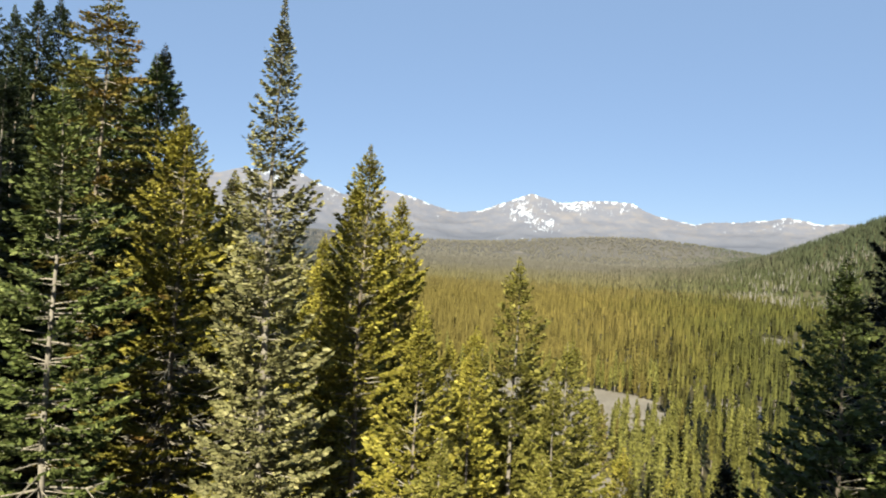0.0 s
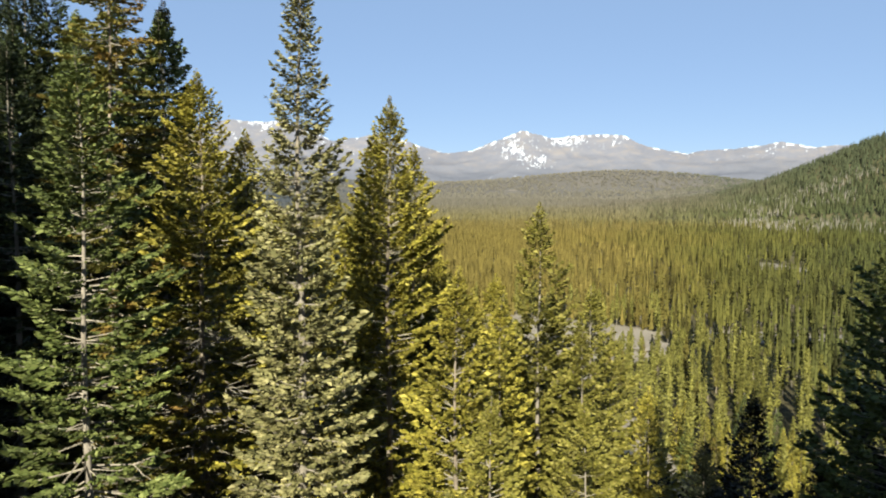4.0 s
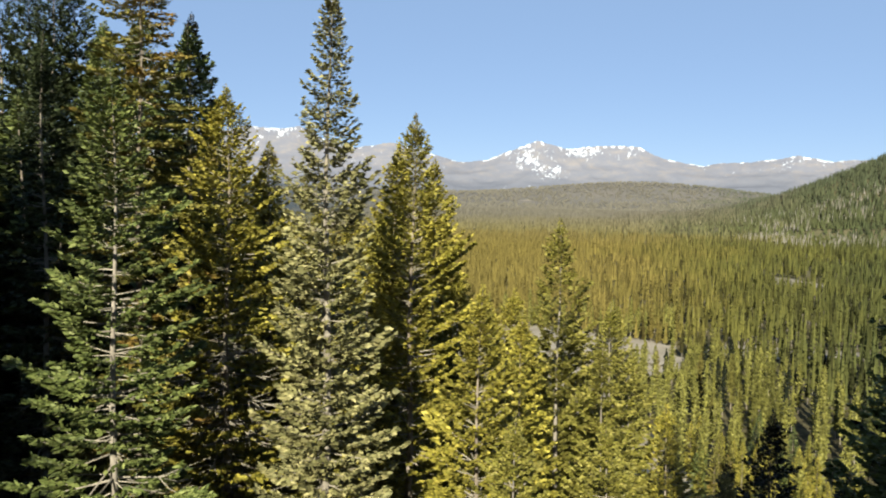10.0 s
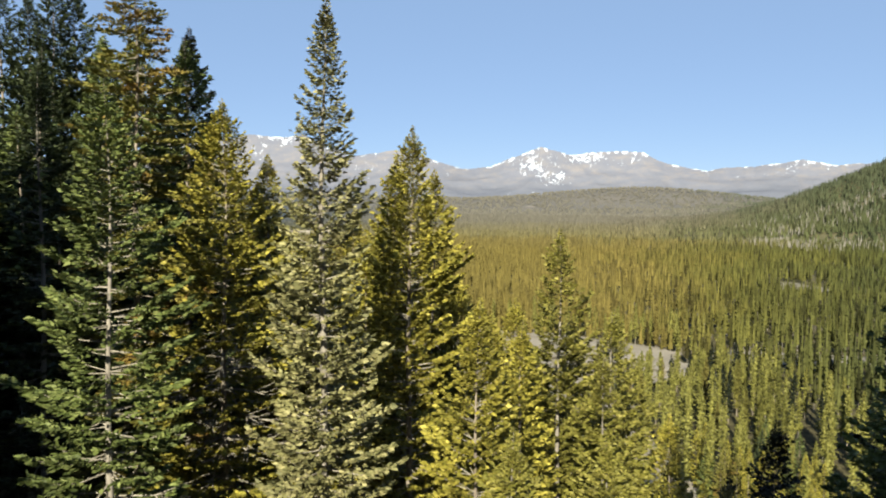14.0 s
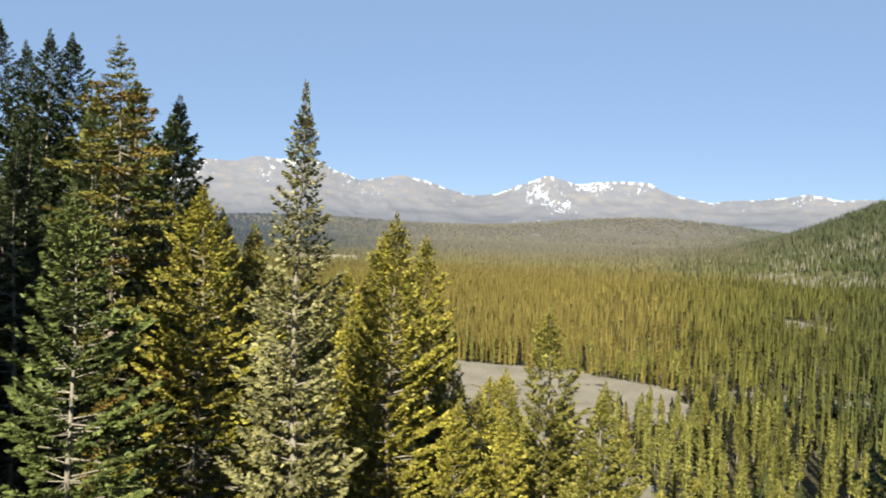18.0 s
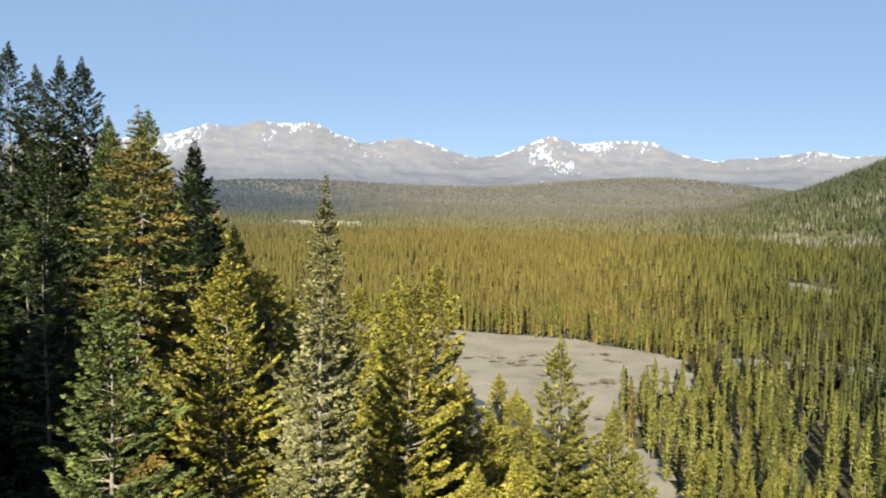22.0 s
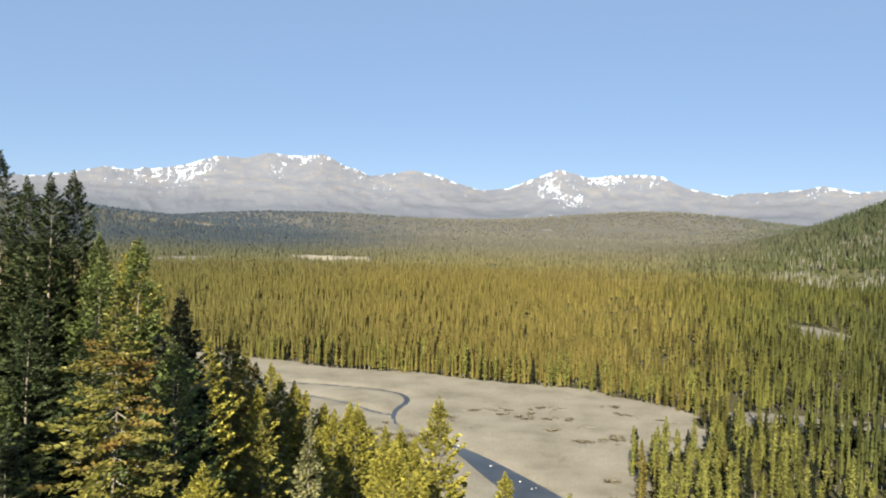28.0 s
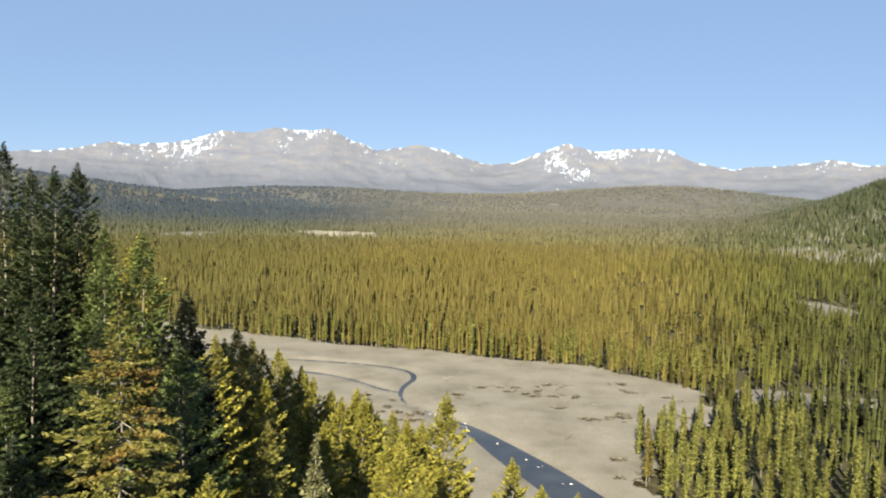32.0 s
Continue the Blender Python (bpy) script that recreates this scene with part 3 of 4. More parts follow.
def limb_mesh(root, way, length, lift, thick):
    """Bare limbs: three-sided, sagging at the middle, with a raised tip."""
    tip = root + way * length[:, None] + np.stack([0 * length, 0 * length, length * lift], -1)
    mid = 0.5 * (root + tip) - np.stack([0 * length, 0 * length, 0.10 * length], -1)
    sx = np.stack([-way[:, 1], way[:, 0], 0 * length], -1) * thick[:, None]
    up = np.array([0, 0, 1.0]) * thick[:, None]
    v = np.stack([root + sx, root - sx, root + up * 1.4, mid + sx * 0.75, mid - sx * 0.75, mid + up, tip], 1).reshape(-1, 3)
    o = np.arange(len(length))[:, None] * 7
    quads = np.concatenate([o + np.array([[0, 3, 5, 2]]), o + np.array([[2, 5, 4, 1]]), o + np.array([[1, 4, 3, 0]])])
    tris = np.concatenate([o + np.array([[3, 6, 5]]), o + np.array([[5, 6, 4]]), o + np.array([[4, 6, 3]])])
    return v, [quads, tris], mid


def conifer(seed, H, R, start=0.05, taper=0.26, gap=0.5, whorl=6, pitch=0.07, twig=0.34, fat=0.34, rise=(-0.25, 0.55), curl=0.2, dead=30, inner=0.3, lean=0.0, radius=None, ragged=0.5, open_front=0.0, core=0.0, tight=0.28, mat=0, kite=True):
    """Trunk, limbs and crown of a conifer H metres tall. R: widest crown radius; taper: how fast it widens below the tip; gap: metres between whorls."""
    rng = np.random.RandomState(seed)
    radius = radius or H * 0.0085
    zs = np.linspace(0, H, 12)
    sway = np.stack([lean * zs + 0.10 * np.sin(zs * 0.45 + seed), 0.10 * np.cos(zs * 0.37 + seed) - 0.10 * math.cos(seed)], -1) * (zs / H)[:, None]
    axis = lambda z: np.stack([np.interp(z, zs, sway[:, 0]), np.interp(z, zs, sway[:, 1]), z], -1)
    trunk = tube(np.c_[sway, zs], radius * (1 - 0.96 * (zs / H) ** 1.1) * (1 + 0.5 * np.exp(-zs / 0.5)), 8)
    trunk[0][:, 2] -= 0.8 * (trunk[0][:, 2] < 0.01)
    # whorls, closer together towards the tip
    levels, z = [], H * start
    while z < H - 0.08:
        levels.append(z)
        z += gap * min(1.0, max(tight, (H - z) / 5.0)) * rng.uniform(0.75, 1.25)
    levels = np.array(levels)
    z0 = np.repeat(levels, whorl)
    n = len(z0)
    z0 = np.clip(z0 + rng.normal(0, 0.16, n) * gap, H * start * 0.9, H - 0.05)
    az = np.arange(n) * 2.399 + rng.uniform(-0.5, 0.5, n)
    u = (z0 / H - start) / (1 - start)
    d = H - z0
    widest = R * np.tanh(d * taper / R) * np.minimum(1, 0.55 + np.clip(u, 0, 1) * 4)
    tier = 1 + 0.22 * ragged * np.sin(z0 * 2.1 + seed)
    lob = 1 + ragged * (0.22 * np.sin(az + z0 * 0.55 + seed) + 0.16 * np.sin(az * 2 - z0 * 1.3 + seed * 2))
    L = np.maximum(widest * tier * lob * rng.uniform(1 - 0.55 * ragged, 1 + 0.30 * ragged, n), 0.06)
    if open_front:
        L = L * (1 - open_front * smoothstep(0.1, 0.9, -np.sin(az)) * smoothstep(0.75, 0.45, u))
    slope = rise[0] + (rise[1] - rise[0]) * np.clip(u, 0, 1) ** 1.3 + rng.uniform(-0.14, 0.14, n)
    out = np.stack([np.cos(az), np.sin(az), 0 * az], -1)
    root = axis(z0)

    def along(i, s):
        return root[i] + out[i] * (L[i] * s)[:, None] + np.stack([0 * s, 0 * s, L[i] * (slope[i] * s + curl * s * s)], -1)

    # needle sprays, in flat fronds on both sides of every branch
    bare_to = inner * smoothstep(0.2, 1.2, L)
    cnt = np.maximum(3, np.round((0.25 + L * (1 - 0.6 * bare_to)) / pitch * rng.uniform(0.75, 1.2, n))).astype(int)
    i = np.repeat(np.arange(n), cnt)
    s = bare_to[i] + (1 - bare_to[i]) * rng.uniform(0, 1, len(i)) ** 0.75
    pos = along(i, s)
    across = np.stack([-out[i][:, 1], out[i][:, 0], 0 * s], -1)
    reach = np.minimum(0.30 * L[i] + 0.05, 0.62) * (1.15 - s) ** 0.7
    off = reach * rng.uniform(-1, 1, len(i))
    pos = pos + across * off[:, None] + np.stack([0 * s, 0 * s, rng.normal(0.0, 0.05, len(i)) - 0.22 * np.abs(off)], -1)
    size = twig * rng.uniform(0.6, 1.25, len(i)) * np.clip(0.40 + 0.75 * L[i] / max(R, 0.1), 0.45, 1.05)
    hang = rng.uniform(-0.55, 0.35, len(i)) + 0.35 * s * np.sign(curl)
    way = out[i] * 0.75 + across * (np.sign(off) * rng.uniform(0.1, 0.9, len(i)))[:, None] + np.stack([0 * s, 0 * s, hang], -1) + rng.normal(0, 0.18, (len(i), 3))
    way /= np.linalg.norm(way, axis=1)[:, None]
    crown = blades(rng, pos - way * (0.3 * size)[:, None], way, size, size * fat, out[i] * 0.60 + np.array([0, 0, 0.66]), 0.42 if kite else 0.3, kite)
    k = np.where(L > 0.22)[0]
    wide = np.minimum(0.24 * L[k] + 0.04, 0.42) * rng.uniform(0.7, 1.2, len(k))
    if mat:
        # the close-grown middle of every frond: short flat sprays laid over one another, drooping to both sides
        kk = np.repeat(np.arange(len(k)), np.ceil(L[k] * mat).astype(int))
        q = k[kk]
        s2 = bare_to[q] + 0.05 + (0.95 - bare_to[q]) * rng.uniform(0, 1, len(q))
        sg = np.where(rng.uniform(0, 1, len(q)) < 0.5, -1.0, 1.0)
        off2 = sg * rng.uniform(0, 1, len(q)) * wide[kk] * np.minimum(1, (1.15 - s2) * 1.8)
        ac = np.stack([-out[q][:, 1], out[q][:, 0], 0 * s2], -1)
        p2 = along(q, s2) + ac * off2[:, None] - np.stack([0 * s2, 0 * s2, 0.5 * np.abs(off2)], -1)
        w2 = out[q] * 0.8 + ac * (sg * 0.55)[:, None] + rng.normal(0, 0.16, (len(q), 3)) + np.stack([0 * s2, 0 * s2, -0.25 + 0.4 * s2], -1)
        w2 /= np.linalg.norm(w2, axis=1)[:, None]
        l2 = twig * rng.uniform(0.8, 1.25, len(q)) * np.clip(0.45 + 0.75 * L[q] / max(R, 0.1), 0.55, 1.1)
        pad = blades(rng, p2 - w2 * (0.4 * l2)[:, None], w2, l2, l2 * 0.64, out[q] * 0.35 + ac * (sg * 0.35)[:, None] + np.array([0, 0, 0.85]), 0.42 if kite else 0.3, kite)
        crown = (np.concatenate([crown[0], pad[0]]), [crown[1], pad[1] + len(crown[0])])
    else:
        # further off, a drooping roof along the branch
        one = np.ones(len(k))
        a0, a1 = along(k, bare_to[k] + 0.05), along(k, 0.97 * one)
        sidek = np.stack([-out[k][:, 1], out[k][:, 0], -0.55 * one], -1)
        sidel = np.stack([out[k][:, 1], -out[k][:, 0], -0.55 * one], -1)
        m0, m1 = along(k, 0.45 * one), along(k, 0.75 * one)
        wide = 0.7 * wide
        fv = np.stack([a0, m0, m1, a1, m0 + sidek * wide[:, None], m1 + sidek * (0.8 * wide)[:, None], m0 + sidel * wide[:, None], m1 + sidel * (0.8 * wide)[:, None]], 1)
        fv = (fv + rng.normal(0, 0.035, fv.shape)).reshape(-1, 3)
        o = np.arange(len(k))[:, None] * 8 + len(crown[0])
        quads = [crown[1], o + np.array([[4, 5, 2, 1]]), o + np.array([[1, 2, 7, 6]])]
        tri = np.concatenate([o + np.array([[0, 4, 1]]), o + np.array([[5, 3, 2]]), o + np.array([[0, 1, 6]]), o + np.array([[2, 3, 7]])])
        crown = (np.concatenate([crown[0], fv]), [np.concatenate(quads), tri])
    if core:
        # close inner growth round the stem
        tiers, sides = 9, 7
        tz = np.repeat(np.linspace(H * start, H * 0.86, tiers), 2) + np.tile([0.0, 0.03 * H], tiers)
        ta = np.linspace(0, 2 * np.pi, sides, endpoint=False)
        rr = core * (R * np.tanh((H - tz) * taper / R) * np.tile([1.0, 0.45], tiers))[:, None] * rng.uniform(0.7, 1.25, (2 * tiers, sides)) + 0.02
        ax = axis(tz)
        sk = np.stack([ax[:, None, 0] + rr * np.cos(ta), ax[:, None, 1] + rr * np.sin(ta), tz[:, None] + rng.uniform(-0.012, 0.012, rr.shape) * H], -1).reshape(-1, 3)
        ci, cj = np.meshgrid(np.arange(2 * tiers - 1), np.arange(sides), indexing="ij")
        sf = np.stack([ci * sides + cj, ci * sides + (cj + 1) % sides, (ci + 1) * sides + (cj + 1) % sides, (ci + 1) * sides + cj], -1).reshape(-1, 4)
        sk = sk[sf.ravel()]
        crown = (np.concatenate([crown[0], sk]), [*crown[1], np.arange(len(sk)).reshape(-1, 4) + len(crown[0])])
    # limbs of the crown, and dead ones with forks on the lower stem
    long = L > 0.35 * R
    v1, f1, _ = limb_mesh(root[long], out[long], L[long] * 0.92, (slope + curl * 0.8)[long], 0.008 + 0.007 * L[long])
    parts = [(v1, f1)]
    if dead:
        dz = rng.uniform(0.08 * H, H * min(start + 0.32, 0.66), dead)
        da = rng.uniform(0, 6.283, dead)
        dl = R * rng.uniform(0.45, 1.05, dead)
        do = np.stack([np.cos(da), np.sin(da), 0 * da], -1)
        lift = rng.uniform(-0.45, 0.25, dead)
        v2, f2, mid = limb_mesh(axis(dz), do, dl, lift, 0.012 + 0.008 * dl)
        parts.append((v2, f2))
        for turn_ in (-0.7, 0.6, 0.25):
            fa = da + turn_ * rng.uniform(0.6, 1.3, dead)
            parts.append(limb_mesh(mid, np.stack([np.cos(fa), np.sin(fa), 0 * fa], -1), dl * rng.uniform(0.25, 0.5, dead), rng.uniform(-0.5, 0.4, dead), 0.008 + 0.004 * dl)[:2])
    verts, quads, tris, off_ = [], [], [], 0
    for v, (q, t) in parts:
        verts.append(v), quads.append(q + off_), tris.append(t + off_)
        off_ += len(v)
    return trunk, (np.concatenate(verts), [np.concatenate(quads), np.concatenate(tris)]), crown


def tree_thing(name, parts, mats, label, group, place, turn=0.0, limbs=True):
    root = new(name)
    tagged(root, label, "tree", group)
    trunk, limb, crown = parts
    put("trunk", mesh_np("trunk", *trunk, mats[0], True), root)
    if limbs:
        tagged(put("branchwork", mesh_np("branchwork", *limb, mats[1]), root), "bare grey twigs and limbs", kind="stuff")
    put("crown", mesh_np("crown", *crown, mats[2]), root)
    root.matrix_basis = pose(*place, 0, 0, turn)
    return root


KINDS = {
    # crown radius, options, foliage, bark, words
    "spire": (2.9, dict(start=0.03, taper=0.205, gap=0.60, whorl=10, rise=(-0.30, 0.35), curl=0.42, dead=16, ragged=0.42, open_front=0.25, inner=0.2), M_GREY, M_PALE, "tall narrow grey-green spruce with a pale trunk"),
    "dense": (3.5, dict(taper=0.36, gap=0.50, whorl=8, rise=(-0.30, 0.45), curl=0.2, dead=10), M_GREEN, M_BARK, "dense dark green spruce on the slope"),
    "broad": (3.2, dict(taper=0.34, gap=0.72, whorl=9, rise=(-0.32, 0.45), curl=0.25, dead=26, ragged=0.55, open_front=0.2, inner=0.3), M_GREEN, M_PALE, "broad green conifer with bare grey lower branches"),
    "tiers": (3.8, dict(start=0.05, taper=0.55, gap=0.85, whorl=9, rise=(-0.20, 0.02), curl=0.05, dead=10, ragged=0.45, inner=0.15, tight=0.62), M_BROWN, M_BARK, "old spruce with level tiers of branches and rusty tips"),
    "olive": (3.0, dict(taper=0.36, gap=0.62, whorl=9, rise=(-0.25, 0.6), curl=0.25, dead=14, open_front=0.2), M_OLIVE, M_BARK, "pointed olive-green spruce in full sun"),
    "yellow": (2.9, dict(taper=0.36, gap=0.70, whorl=9, rise=(-0.25, 0.45), curl=0.3, dead=16, ragged=0.55, open_front=0.3), M_YELLOW, M_PALE, "open yellow-green pine with a pale trunk"),
    "brown": (3.1, dict(taper=0.36, gap=0.55, whorl=8, rise=(-0.25, 0.45), curl=0.2, dead=10), M_BROWN, M_BARK, "green spruce with browning branch tips"),
    "shade": (3.0, dict(taper=0.36, gap=0.52, whorl=8, rise=(-0.25, 0.5), curl=0.25, dead=6), M_SHADE, M_BARK, "very dark conifer with shade painted into its needles"),
    "gaunt": (2.7, dict(start=0.06, taper=0.30, gap=0.66, whorl=7, rise=(-0.25, 0.45), curl=0.15, dead=30, ragged=0.65, open_front=0.5), M_DEEP, M_PALE, "sparse dark spruce with a pale bare trunk"),
    "deep": (3.4, dict(taper=0.34, gap=0.52, whorl=8, rise=(-0.30, 0.5), curl=0.2, dead=8), M_DEEP, M_BARK, "dark bluish-green spruce on the hillside"),
}
count = 0


def near_tree(kind, x, y, top, widen=1.0, cheap=False, **more):
    """One conifer of a kind, standing on the slope at x, y, with its tip at height top; those further down the slope are made coarser."""
    global count
    count += 1
    R, opts, leaf, bark, words = KINDS[kind]
    g = float(height(x, y))
    H = top - g
    if cheap:
        opts = dict(opts, pitch=0.30, twig=0.95, fat=0.5, whorl=5, gap=0.9, dead=0, core=0.6)
    elif y < 46 and x > -30:
        opts = dict(opts, pitch=0.060, twig=0.28, fat=0.38, mat=27)
    elif y < 80:
        opts = dict(opts, pitch=0.11, twig=0.42, fat=0.48, dead=0, mat=16, kite=False)
        bark = M_BARK if kind != "yellow" else bark
    else:
        opts = dict(opts, pitch=0.16, twig=0.56, fat=0.50, dead=0, mat=11, kite=False)
        bark = M_BARK
    opts = dict(opts, **more)
    parts = conifer(100 + count, H, R * widen, **opts)
    return tree_thing("conifer", parts, (bark, M_TWIG if y < 46 and kind != "shade" else M_BARK, leaf), words, "conifers on the near slope", (x, y, g), limbs=y < 46)


# the trees that stand out, from the nearest on
near_tree("broad", -15.0, 32.8, 59.8, 1.05, taper=0.40)
near_tree("spire", -8.0, 34.6, 63.7)
near_tree("olive", -5.2, 42.2, 59.4, 1.0)
near_tree("tiers", -17.7, 41.8, 66.9, 1.0)
near_tree("broad", -17.1, 47.0, 64.3, 1.1, taper=0.42)
near_tree("olive", -13.2, 40.2, 60.3, 1.2, dead=150, start=0.26, taper=0.42)
near_tree("brown", -14.1, 52.6, 58.8, 0.75)
near_tree("olive", -6.5, 50.5, 58.4, 0.9)
near_tree("olive", -4.4, 61.5, 58.5, 0.75)
near_tree("yellow", 3.6, 54.6, 54.5, 1.0)
near_tree("olive", -2.2, 37.8, 52.0, 0.9)
near_tree("yellow", -1.2, 32.1, 48.4, 1.1)
near_tree("olive", 1.6, 62.0, 49.3, 0.85)
near_tree("yellow", 7.2, 56.0, 49.2, 1.1)
near_tree("yellow", 8.3, 60.5, 48.8, 1.0)
near_tree("yellow", 3.2, 38.0, 46.5, 1.2)
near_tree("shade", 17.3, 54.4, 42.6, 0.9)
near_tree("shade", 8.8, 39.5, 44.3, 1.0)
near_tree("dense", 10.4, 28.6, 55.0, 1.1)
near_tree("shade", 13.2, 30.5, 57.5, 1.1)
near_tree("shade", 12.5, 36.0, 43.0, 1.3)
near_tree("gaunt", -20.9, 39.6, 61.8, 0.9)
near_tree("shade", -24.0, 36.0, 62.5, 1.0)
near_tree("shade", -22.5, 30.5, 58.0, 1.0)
near_tree("olive", -7.8, 47.0, 54.0, 0.9)
near_tree("olive", -11.0, 45.0, 54.5, 0.9)
# the stand behind them
near_tree("deep", -34.0, 66.5, 73.2, 1.0)
near_tree("deep", -37.9, 70.2, 73.2, 0.85)
near_tree("deep", -33.4, 68.8, 73.6, 0.9)
near_tree("deep", -41.2, 72.0, 75.3, 1.0)
near_tree("dense", -30.7, 67.6, 68.9, 1.0)
near_tree("olive", -28.3, 68.0, 68.3, 1.0)
near_tree("shade", -18.7, 52.0, 66.0, 0.7)
near_tree("deep", -25.0, 55.0, 64.0, 1.0)
near_tree("deep", -29.0, 55.0, 65.5, 1.0)
near_tree("deep", -36.0, 58.0, 68.0, 1.1)
near_tree("deep", -31.0, 44.0, 62.5, 1.1)
near_tree("brown", -23.0, 75.9, 60.2, 0.9)
near_tree("shade", -25.5, 70.0, 60.5, 0.8)
near_tree("olive", -11.3, 71.4, 55.6, 0.9)
near_tree("olive", -13.5, 66.0, 55.0, 0.9)
near_tree("olive", -8.5, 64.0, 54.5, 0.9)
near_tree("brown", -16.5, 62.0, 56.5, 0.9)
near_tree("olive", -19.0, 70.0, 57.0, 0.9)
near_tree("dense", -22.0, 62.0, 60.0, 0.9)
near_tree("dense", -25.4, 62.0, 68.8, 1.0)
near_tree("dense", -27.2, 60.0, 67.4, 1.0)
near_tree("olive", -21.1, 64.0, 61.5, 1.0)
near_tree("brown", -25.8, 90.0, 56.5, 1.0)
near_tree("olive", -27.9, 110.0, 51.6, 1.0)
near_tree("olive", -24.8, 110.0, 49.3, 1.0)
near_tree("olive", -18.1, 95.0, 50.0, 1.0)
near_tree("olive", -16.1, 100.0, 49.0, 1.0)
near_tree("olive", -9.0, 115.0, 41.0, 1.0)
near_tree("olive", -3.5, 112.0, 35.7, 1.0)
near_tree("olive", 6.2, 100.0, 38.1, 0.9)
near_tree("olive", -7.2, 65.0, 55.6, 1.0)
near_tree("olive", 2.4, 97.0, 42.3, 1.0)
near_tree("olive", -1.5, 70.0, 47.0, 1.0)
near_tree("olive", -6.0, 76.0, 48.0, 1.0)
near_tree("olive", -3.5, 86.0, 43.5, 1.0)

near_tree("olive", -0.5, 58.0, 48.6, 1.1)
near_tree("yellow", 1.9, 60.0, 48.0, 1.1)
near_tree("yellow", 5.6, 61.0, 48.0, 1.1)
near_tree("olive", -2.6, 60.0, 51.0, 1.0)
near_tree("olive", 12.3, 60.0, 41.5, 1.2)
near_tree("shade", 14.5, 66.0, 37.0, 1.2)
near_tree("olive", 11.0, 74.0, 36.5, 1.2)
near_tree("olive", 13.0, 82.0, 34.0, 1.2)
near_tree("olive", 9.5, 88.0, 35.0, 1.2)
near_tree("olive", 16.5, 73.0, 34.5, 1.2)
near_tree("yellow", 5.5, 50.0, 47.5, 0.9)
near_tree("olive", 0.5, 47.0, 49.5, 0.9)
near_tree("yellow", 10.5, 64.0, 45.0, 1.2)
near_tree("olive", 6.0, 70.0, 44.0, 0.9)
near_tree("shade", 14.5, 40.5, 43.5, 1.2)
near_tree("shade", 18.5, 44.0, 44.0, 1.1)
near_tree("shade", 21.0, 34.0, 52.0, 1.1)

near_tree("dense", -28.2, 88.0, 56.7, 1.15)
near_tree("olive", -27.3, 92.0, 55.5, 1.15)
near_tree("brown", -26.7, 98.0, 53.7, 1.15)
near_tree("olive", -24.3, 100.0, 51.9, 1.15)
near_tree("olive", -20.4, 96.0, 51.1, 1.15)
near_tree("olive", -16.5, 92.0, 50.0, 1.15)
near_tree("yellow", -14.9, 104.0, 46.3, 1.15)
near_tree("olive", -12.3, 106.0, 44.7, 1.15)
near_tree("olive", -9.9, 98.0, 45.9, 1.15)

for kind, tx, ty, tt in (("brown", -29.3, 84.0, 57.7), ("olive", -24.2, 108.0, 49.3), ("yellow", -20.1, 104.0, 47.3), ("olive", -17.8, 112.0, 45.2), ("yellow", -14.1, 104.0, 45.2), ("yellow", -11.3, 98.0, 46.0),
                         ("olive", -9.0, 112.0, 41.3), ("yellow", -6.0, 104.0, 39.9), ("olive", -18.8, 92.0, 47.4), ("yellow", -15.7, 96.0, 44.5), ("olive", -10.4, 94.0, 43.4)):
    near_tree(kind, tx, ty, tt, 0.95)

# unseen trees added behind the launching place, set to shade the stand's left and right edges
for bx, by, bt in ((1, -10, 84), (5, -12, 85), (9, -9, 85), (14, -10, 83), (18, -13, 82), (22, -9, 80), (26, -12, 80), (-12, -22, 74), (-3, -23, 76), (6, -22, 82), (14, -22, 82),
                   (-30.5, -12, 89), (-34, -9, 92), (-37, -7, 92), (-41, -11, 94), (-45, -7, 94), (-50, -10, 95), (-56, -7, 96), (-62, -10, 97)):
    near_tree("dense", bx, by, bt, 1.3, True)

# ---- the slope below, filled with spruce of four makes ----
rng = np.random.RandomState(21)
taken = [(o.location.x, o.location.y) for o in scene.objects if o.name.startswith("conifer")]
makes = []
for q, (kind, hh) in enumerate((("olive", 18.0), ("dense", 19.0), ("brown", 17.0), ("deep", 20.0))):
    R, opts, leaf, bark, words = KINDS[kind]
    opts = dict(opts, pitch=0.26, twig=0.62, fat=0.52, gap=0.72, whorl=7, dead=0, mat=8.5, kite=False)
    root = tree_thing("spruce", conifer(300 + q, hh, R * 0.95, **opts), (bark, M_TWIG, leaf), words, "spruces on the lower slope", (-20 - 6 * q, 84, float(height(-20 - 6 * q, 84))), limbs=False)
    makes.append(root)
    taken.append((-20 - 6 * q, 84))
placed = 0
for tries in range(9000):
    x, y = (rng.uniform(-24, 3), rng.uniform(74, 120)) if tries < 700 else (rng.uniform(-62, 8), rng.uniform(48, 135))
    if x > 4 - (y - 97) * 0.62 or (y < 58 and x > -24) or x < -0.72 * y - 8:
        continue
    if min((x - a) ** 2 + (y - b) ** 2 for a, b in taken) < 2.5 ** 2 or bool(bare(np.array([x]), np.array([y]))[0]):
        continue
    taken.append((x, y))
    west = x < -24 - 0.1 * (y - 60)
    pick = rng.choice(4, p=[0.08, 0.37, 0.1, 0.45] if west else [0.72, 0.15, 0.12, 0.01])
    s = rng.uniform(0.75, 1.05) * (1.05 if west else 0.92)
    t = copy_thing(makes[pick], pose(x, y, float(height(x, y)), 0, 0, rng.uniform(0, 360)))
    t.scale = (s * rng.uniform(1.1, 1.35), s * rng.uniform(1.1, 1.35), s)
    placed += 1
    if placed >= 225:
        break


